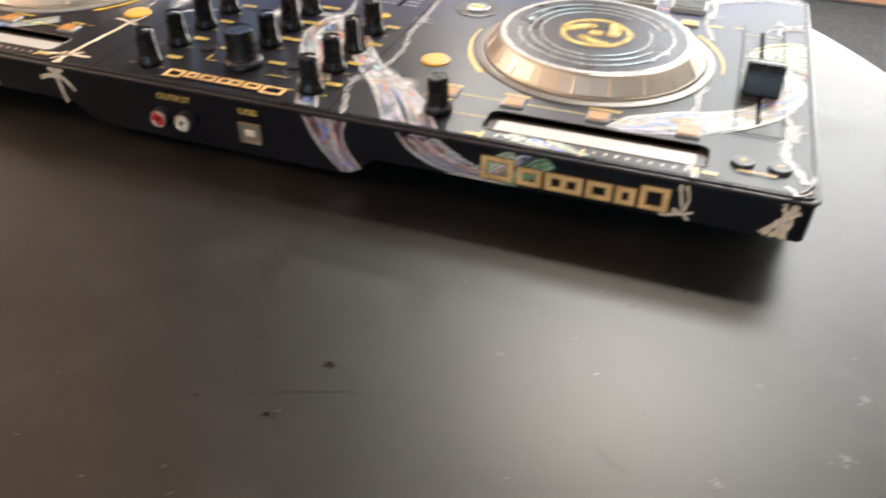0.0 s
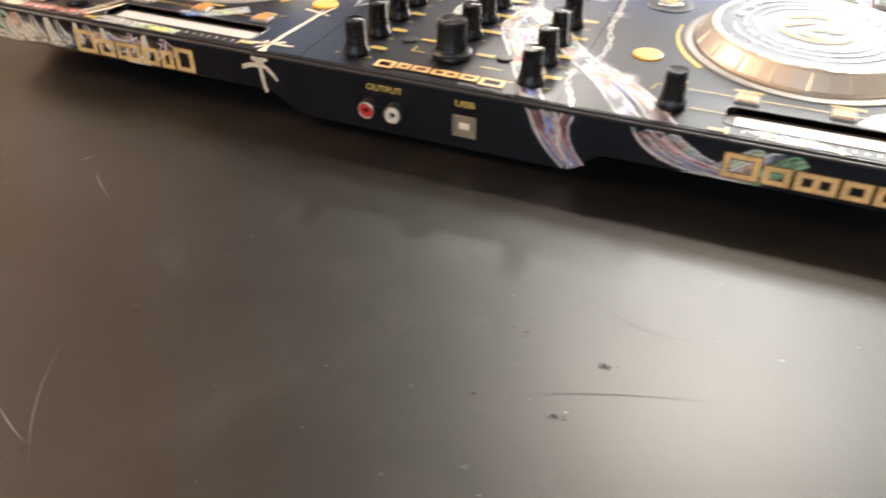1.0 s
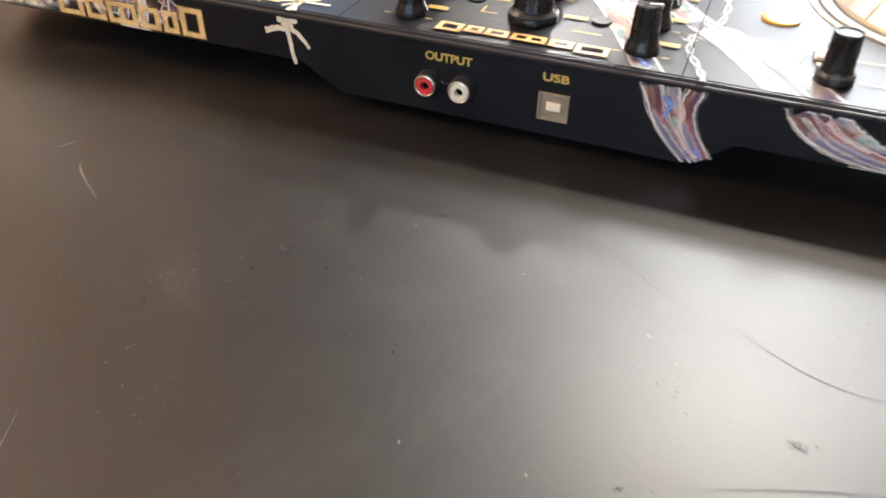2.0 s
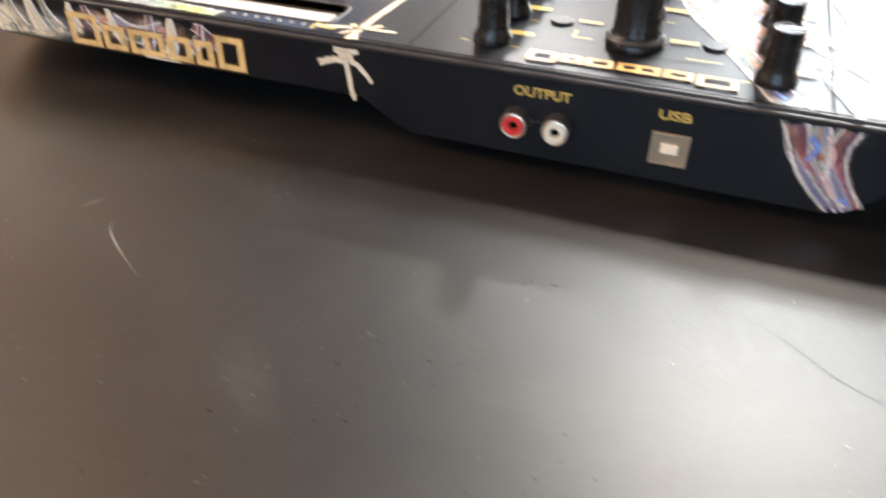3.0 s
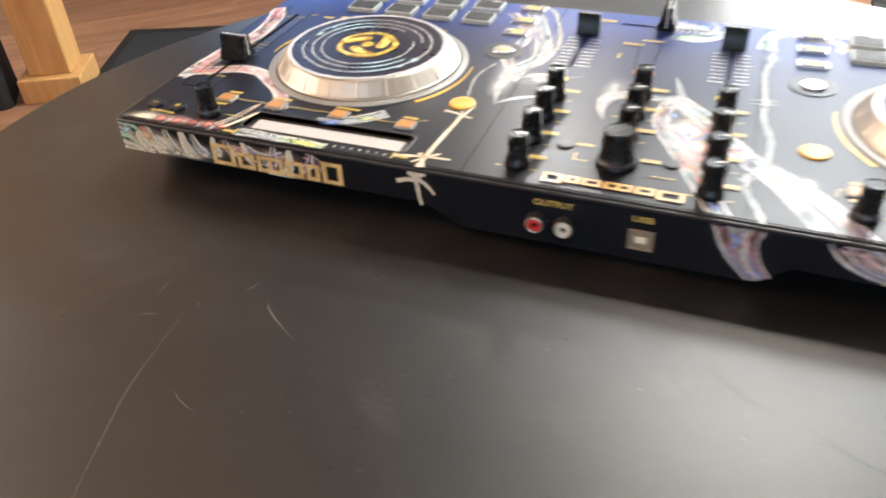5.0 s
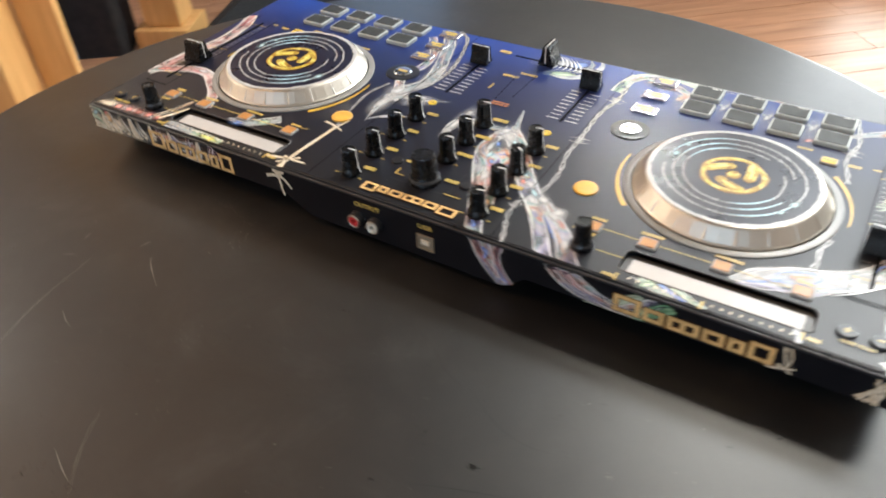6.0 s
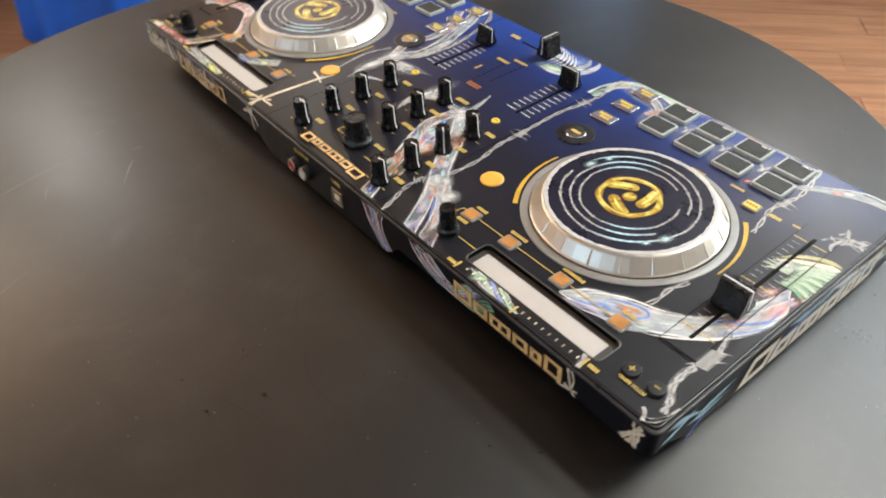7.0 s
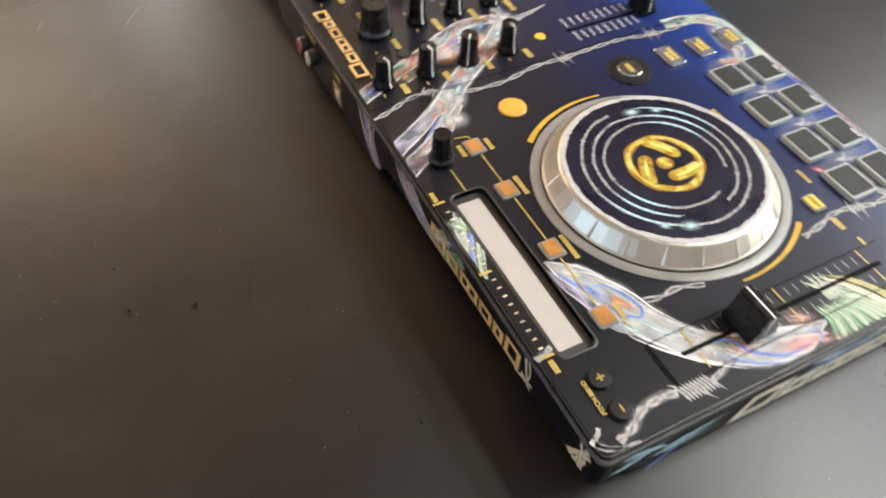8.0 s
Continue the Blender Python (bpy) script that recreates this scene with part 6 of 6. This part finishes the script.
for k, (pts, w, mt) in enumerate((([(112, 32), (140, 29), (168, 33)], 7, "glow"), ([(150, 33), (185, 27), (238, 30)], 10, "halo"), ([(160, 26), (198, 22), (238, 20)], 8, "glow"), ([(205, 33), (215, 25), (222, 15)], 2.4, "olive"), ([(178, 33), (186, 26), (190, 17)], 2.2, "finger"))):
    art("streak_print", side(stroke(pts, w, w * 0.6, 0.00012 + 0.00002 * k, 8, 0.4, 0.3)), mt, "pale cyan streak print")


# connector lettering
def lettering(text, x, y, height, width, tf=None):
    cu = bpy.data.curves.new("lettering", "FONT")
    cu.body, cu.size, cu.align_x, cu.align_y, cu.extrude, cu.offset = text, 1.0, "CENTER", "CENTER", 0.01, 0.024
    ob = new("lettering", cu)
    dg = bpy.context.evaluated_depsgraph_get()
    me = bpy.data.meshes.new_from_object(ob.evaluated_get(dg))
    bpy.data.objects.remove(ob)
    bm = bmesh.new()
    bm.from_mesh(me)
    bpy.data.meshes.remove(me)
    xs, ys = [v.co.x for v in bm.verts], [v.co.y for v in bm.verts]
    cx, cy = (min(xs) + max(xs)) / 2, (min(ys) + max(ys)) / 2
    kx, ky = width / (max(xs) - min(xs)), height / (max(ys) - min(ys))
    for v in bm.verts:
        v.co = Vector(((v.co.x - cx) * kx + x, (v.co.y - cy) * ky + y, v.co.z * 0.01 + 0.0002))
    art("lettering", tf(bm) if tf else rear(bm, 0.0006), "gold", "gold lettering")


# the plate's words face a player at the front edge
for x in (-0.2640, 0.2640):
    lettering("PITCH BEND", 0, 0, 0.0021, 0.0165, lambda bm: placed(bm, pose(x, 0.0134, SK + 0.0004, 0, 0, 180)))
rear_stroke("socket_line", [(-27, 21), (-24.5, 19.5), (-22, 20)], 0.35, 0.3, "wire", "fine pale line")
lettering("OUTPUT", -0.0224, 0.0306, 0.0036, 0.0200)
lettering("USB", 0.0217, 0.0305, 0.0034, 0.0104)


# ---- dust, scratches and stains on the table ----
def scratch(pts, w, name="scratch", label="pale hair scratch on the table", mat="scratch"):
    bm = stroke(pts, w, w * 0.6, 0.0002, 10, 0.0, 0.5)
    tagged(link_mesh(name, bm, M[mat]), label, name.replace("_", " "))


SCRATCHES = (
    ([(-143, -80), (-141, -84), (-135, -89), (-126, -95), (-117, -100.5)], 0.75),
    ([(-159, -77), (-157, -73), (-155, -68)], 0.7),
    ([(-70, -213), (-57, -219), (-46, -223)], 0.6),
    ([(-70, -182), (-61, -201), (-50, -217), (-38, -230)], 0.38),
    ([(-180, -94), (-177, -120), (-173, -149), (-167, -170), (-157, -201), (-147, -225)], 0.42),
    ([(-153, -144), (-145, -148.5), (-137, -151)], 0.5),
    ([(-201, -82), (-200, -93)], 0.4),
    ([(-200, -108), (-190, -104)], 0.4),
)
for pts, w in SCRATCHES:
    scratch(pts, w)
DARK = (
    ([(95, -74), (111, -84), (127, -91), (145, -92), (173, -85)], 0.6),
    ([(95, -142), (116, -133), (139, -125), (162, -119)], 0.6),
    ([(224, -120), (230, -125), (237, -128)], 0.9),
    ([(50, -52), (63, -59), (78, -70), (91, -76), (98, -83)], 0.45),
)
for pts, w in DARK:
    scratch(pts, w * 0.55, "scratch", "dark hair scratch on the table", "stain")


def flake(rng, x, y, r, z=0.00022):
    n = rng.randint(5, 8)
    return [(x + r * rng.uniform(0.45, 1.0) * math.cos(2 * math.pi * k / n), y + r * rng.uniform(0.45, 1.0) * math.sin(2 * math.pi * k / n)) for k in range(n)]


def spot(x, y, r, name, label, mat, seed):
    """A flat irregular spot with small crumbs round it."""
    rng = random.Random(seed)
    bm = poly(bmesh.new(), mm(flake(rng, x, y, r * 0.55)), 0.00022)
    for k in range(16):
        poly(bm, mm(flake(rng, x + rng.gauss(0, 0.7) * r, y + rng.gauss(0, 0.5) * r, r * rng.uniform(0.06, 0.3))), 0.00024 + 0.000004 * k)
    tagged(link_mesh(name, face_up(bm), M[mat]), label, name.replace("_", " "), "spots on the table")


for k, (x, y, r) in enumerate(((111, -146, 2.6), (121, -116, 2.8), (82, -147, 1.1), (226, -44, 1.0), (246, -27, 1.0))):
    spot(x, y, r, "stain_spot", "small glossy dried spot on the table", "film", k)
for k, (x, y, r) in enumerate(((109, -27, 0.7), (314, -66, 3.2), (306, -97, 3.4), (277, -72, 1.3), (90, -177, 1.6), (181, -89, 1.3), (79, -92, 0.9), (265, -122, 2.2), (-42, -98, 1.2), (-58, -155, 1.1), (145, 379, 0.9))):
    spot(x, y, r, "dust_spot", "pale dusty spot on the table", "spot", 40 + k)

# fine dust, crumbs and a chalky smear, too many to count
dust = bmesh.new()
rng = random.Random(77)
for k in range(420):
    a, rr = rng.uniform(0, 2 * math.pi), TABLE_R * 0.97 * math.sqrt(rng.random())
    x, y = TABLE_C[0] + rr * math.cos(a), TABLE_C[1] + rr * math.sin(a)
    if not (-HALF - 0.005 < x < HALF + 0.005 and -0.004 < y < DEPTH + 0.005):
        poly(dust, [(px, py) for px, py in flake(rng, x, y, rng.choice((0.00014, 0.00018, 0.00024, 0.00034, 0.0005)))], 0.00018)
for cx, cy in ((-142, -14), (-132, -15), (-118, -18), (-111, -23), (-106, -34), (-101, -42)):
    for k in range(9):
        poly(dust, mm(flake(rng, rng.gauss(cx, 4), rng.gauss(cy, 2.5), rng.uniform(0.10, 0.42))), 0.00019)
for cx, cy in ((-70, -120), (-40, -104), (-110, -130), (-35, -138), (-48, -168)):
    for k in range(16):
        poly(dust, mm(flake(rng, rng.gauss(cx, 16), rng.gauss(cy, 7), rng.uniform(0.08, 0.3))), 0.00019)
tagged(link_mesh("dust", face_up(dust), M["fleck"]), "fine pale dust and crumbs scattered on the table", "dust", kind="stuff")


# a little dust on the printed plate
specks = bmesh.new()
for k in range(150):
    x, y = rng.uniform(-HALF + 0.006, HALF - 0.006), rng.uniform(0.004, DEPTH - 0.006)
    poly(specks, flake(rng, x, y, rng.choice((0.00010, 0.00013, 0.00018, 0.00028))), TOP + 0.00062)
part("dust", face_up(specks), M["fleck"], ctrl, "fine pale dust specks")


# ---- things round the table ----
def wooden_post(x, y, w, turn, plinth, height, board=False):
    """A square post on a low plinth, with a board fixed behind it where wanted."""
    p = thing("wooden_post", "varnished pine post on a low square plinth on the floor", "post", "posts", at=(x, y, FLOOR_Z), turn=turn)
    h = CEIL_Z - FLOOR_Z
    part("plinth", box(-plinth, plinth, -plinth, plinth, 0.0, height, 0.005), M["pine"], p, "pale chipped pine plinth")
    part("shaft", box(-w / 2, w / 2, -w / 2, w / 2, height, h, 0.006), M["pine"], p)
    if board:
        part("back_board", box(w / 2, w / 2 + 0.10, w / 2, w / 2 + 0.03, 0.0, h, 0.004), M["pine"], p, "brown board fixed behind the post")


wooden_post(-1.80, 1.26, 0.118, 27, 0.088, 0.072)
wooden_post(-1.652, 0.588, 0.14, 31, 0.09, 0.072, True)


def cloth_sack(x, y, label, rings, folds, mat, depth=0.12):
    """An upright sack whose cloth falls in uneven vertical folds."""
    b = thing("cloth_sack", label, "sack", at=(x, y, FLOOR_Z))
    rng = random.Random(int(x * 1000))
    ph = [rng.uniform(0, 6.28) for k in range(4)]
    out = []
    for z, r in rings:
        ring = []
        for k in range(72):
            a = 2 * math.pi * k / 72
            f = 1 + depth * (0.5 * math.sin(folds * a + ph[0] + z) + 0.3 * math.sin((folds + 4) * a + ph[1] - 2 * z) + 0.2 * math.sin(3 * a + ph[2] + 3 * z))
            ring.append((r * f * math.cos(a), r * f * math.sin(a), z + 0.008 * math.sin(5 * a + ph[3]) * (z > 0.05)))
        out.append(ring)
    part("sack_body", loft(out), mat, b, smooth=60)


cloth_sack(-2.14, 0.405, "tall bright blue cloth sack in loose folds on the floor", ((0.0, 0.20), (0.02, 0.215), (0.10, 0.205), (0.30, 0.20), (0.62, 0.195), (0.78, 0.18), (0.84, 0.12)), 9, M["bluecloth"])
cloth_sack(-2.27, 0.66, "low dark navy cloth sack standing behind a post", ((0.0, 0.12), (0.03, 0.13), (0.25, 0.12), (0.42, 0.10), (0.47, 0.05)), 6, M["navycloth"], 0.08)


def floor_mat(x, y, w, d, turn):
    t = thing("floor_mat", "dark grey ribbed floor mat lying on the planks", "mat", at=(x, y, FLOOR_Z), turn=turn)
    part("mat_field", box(-w / 2 + 0.03, w / 2 - 0.03, -d / 2 + 0.03, d / 2 - 0.03, 0.0, 0.008), M["mat"], t)
    part("mat_border", merge(box(-w / 2, w / 2, -d / 2, -d / 2 + 0.03, 0, 0.010, 0.002), box(-w / 2, w / 2, d / 2 - 0.03, d / 2, 0, 0.010, 0.002), box(-w / 2, -w / 2 + 0.03, -d / 2 + 0.03, d / 2 - 0.03, 0, 0.010, 0.002), box(w / 2 - 0.03, w / 2, -d / 2 + 0.03, d / 2 - 0.03, 0, 0.010, 0.002)), M["rubber"], t)


floor_mat(-1.36, 1.50, 0.85, 0.75, 22)
floor_mat(1.02, 2.25, 1.1, 0.74, 0)


def covered_stack(x, y, turn):
    c = thing("covered_stack", "narrow stack under a black cloth, beside a wooden post", "covered stack", at=(x, y, FLOOR_Z), turn=turn)
    def draped(w, d, x0, y0, levels, ripple, waves):
        out = []
        for z, k in levels:
            ring = []
            for px, py in rounded_rect(-w * k, w * k, -d * k, d * k, 0.3 * d * k, 8):
                a = math.atan2(py, px)
                f = 1 + ripple * (1.1 - z) * (math.sin(waves * a + 2 * z) + 0.5 * math.sin((waves + 5) * a + 1.0))
                ring.append((x0 + px * f, y0 + py * f, z))
            out.append(ring)
        return loft(out)

    part("cover", draped(0.10, 0.09, 0.0, 0.0, ((0.0, 1.06), (0.04, 1.04), (0.25, 1.01), (0.55, 1.0), (0.84, 0.98), (0.885, 0.92), (0.9, 0.80)), 0.022, 9), M["darkcloth"], c, smooth=50)
    part("blue_fold", draped(0.05, 0.018, -0.11, -0.115, ((0.0, 1.1), (0.1, 1.03), (0.35, 1.0), (0.60, 0.96), (0.62, 0.85)), 0.05, 5), M["denim"], c, "slate blue cloth fold", smooth=50)


covered_stack(-1.99, 1.12, 38)

# ---- floor planks ----
PLANK_W = 0.12
plank_meshes = []
for length in (0.9, 1.2, 1.5):
    bm = box(-length / 2, length / 2, -PLANK_W / 2 + 0.0007, PLANK_W / 2 - 0.0007, -0.012, 0.0, 0.0012, 1)
    me = bpy.data.meshes.new("plank")
    bm.to_mesh(me)
    bm.free()
    me.materials.append(M["plank"])
    plank_meshes.append((length, me))
rng = random.Random(11)
turn_m = Matrix.Rotation(radians(ROOM_TURN), 2)


def trimmed(points):
    """Cuts a convex outline at the four walls."""
    for axis, limit, sign in ((0, WEST, 1), (0, EAST, -1), (1, SOUTH, 1), (1, NORTH, -1)):
        out = []
        for p, q in zip(points, points[1:] + points[:1]):
            a, b = sign * (p[axis] - limit), sign * (q[axis] - limit)
            if a >= 0:
                out.append(p)
            if a * b < 0:
                out.append(p.lerp(q, a / (a - b)))
        points = out
    return points


for row in range(-36, 37):
    u = -4.6 + rng.uniform(0, 0.8)
    while u < 4.6:
        length, me = rng.choice(plank_meshes)
        h = PLANK_W / 2 - 0.0007
        corners = [turn_m @ Vector((u + a, row * PLANK_W + b)) for a, b in ((0, -h), (length, -h), (length, h), (0, h))]
        shape = trimmed(corners)
        c = turn_m @ Vector((u + length / 2, row * PLANK_W))
        if shape == corners:
            ob = new("plank", me)
            ob.matrix_world = pose(c.x, c.y, FLOOR_Z, 0, 0, ROOM_TURN)
            ob.parent = floor_ob
        elif len(shape) > 2:
            back = Matrix.Rotation(radians(-ROOM_TURN), 2)
            flat = [back @ (q - c) for q in shape]
            part("plank", loft([[(q.x, q.y, z) for q in flat] for z in (-0.012, 0.0)]), M["plank"], floor_ob).matrix_world = pose(c.x, c.y, FLOOR_Z, 0, 0, ROOM_TURN)
        u += length + 0.001
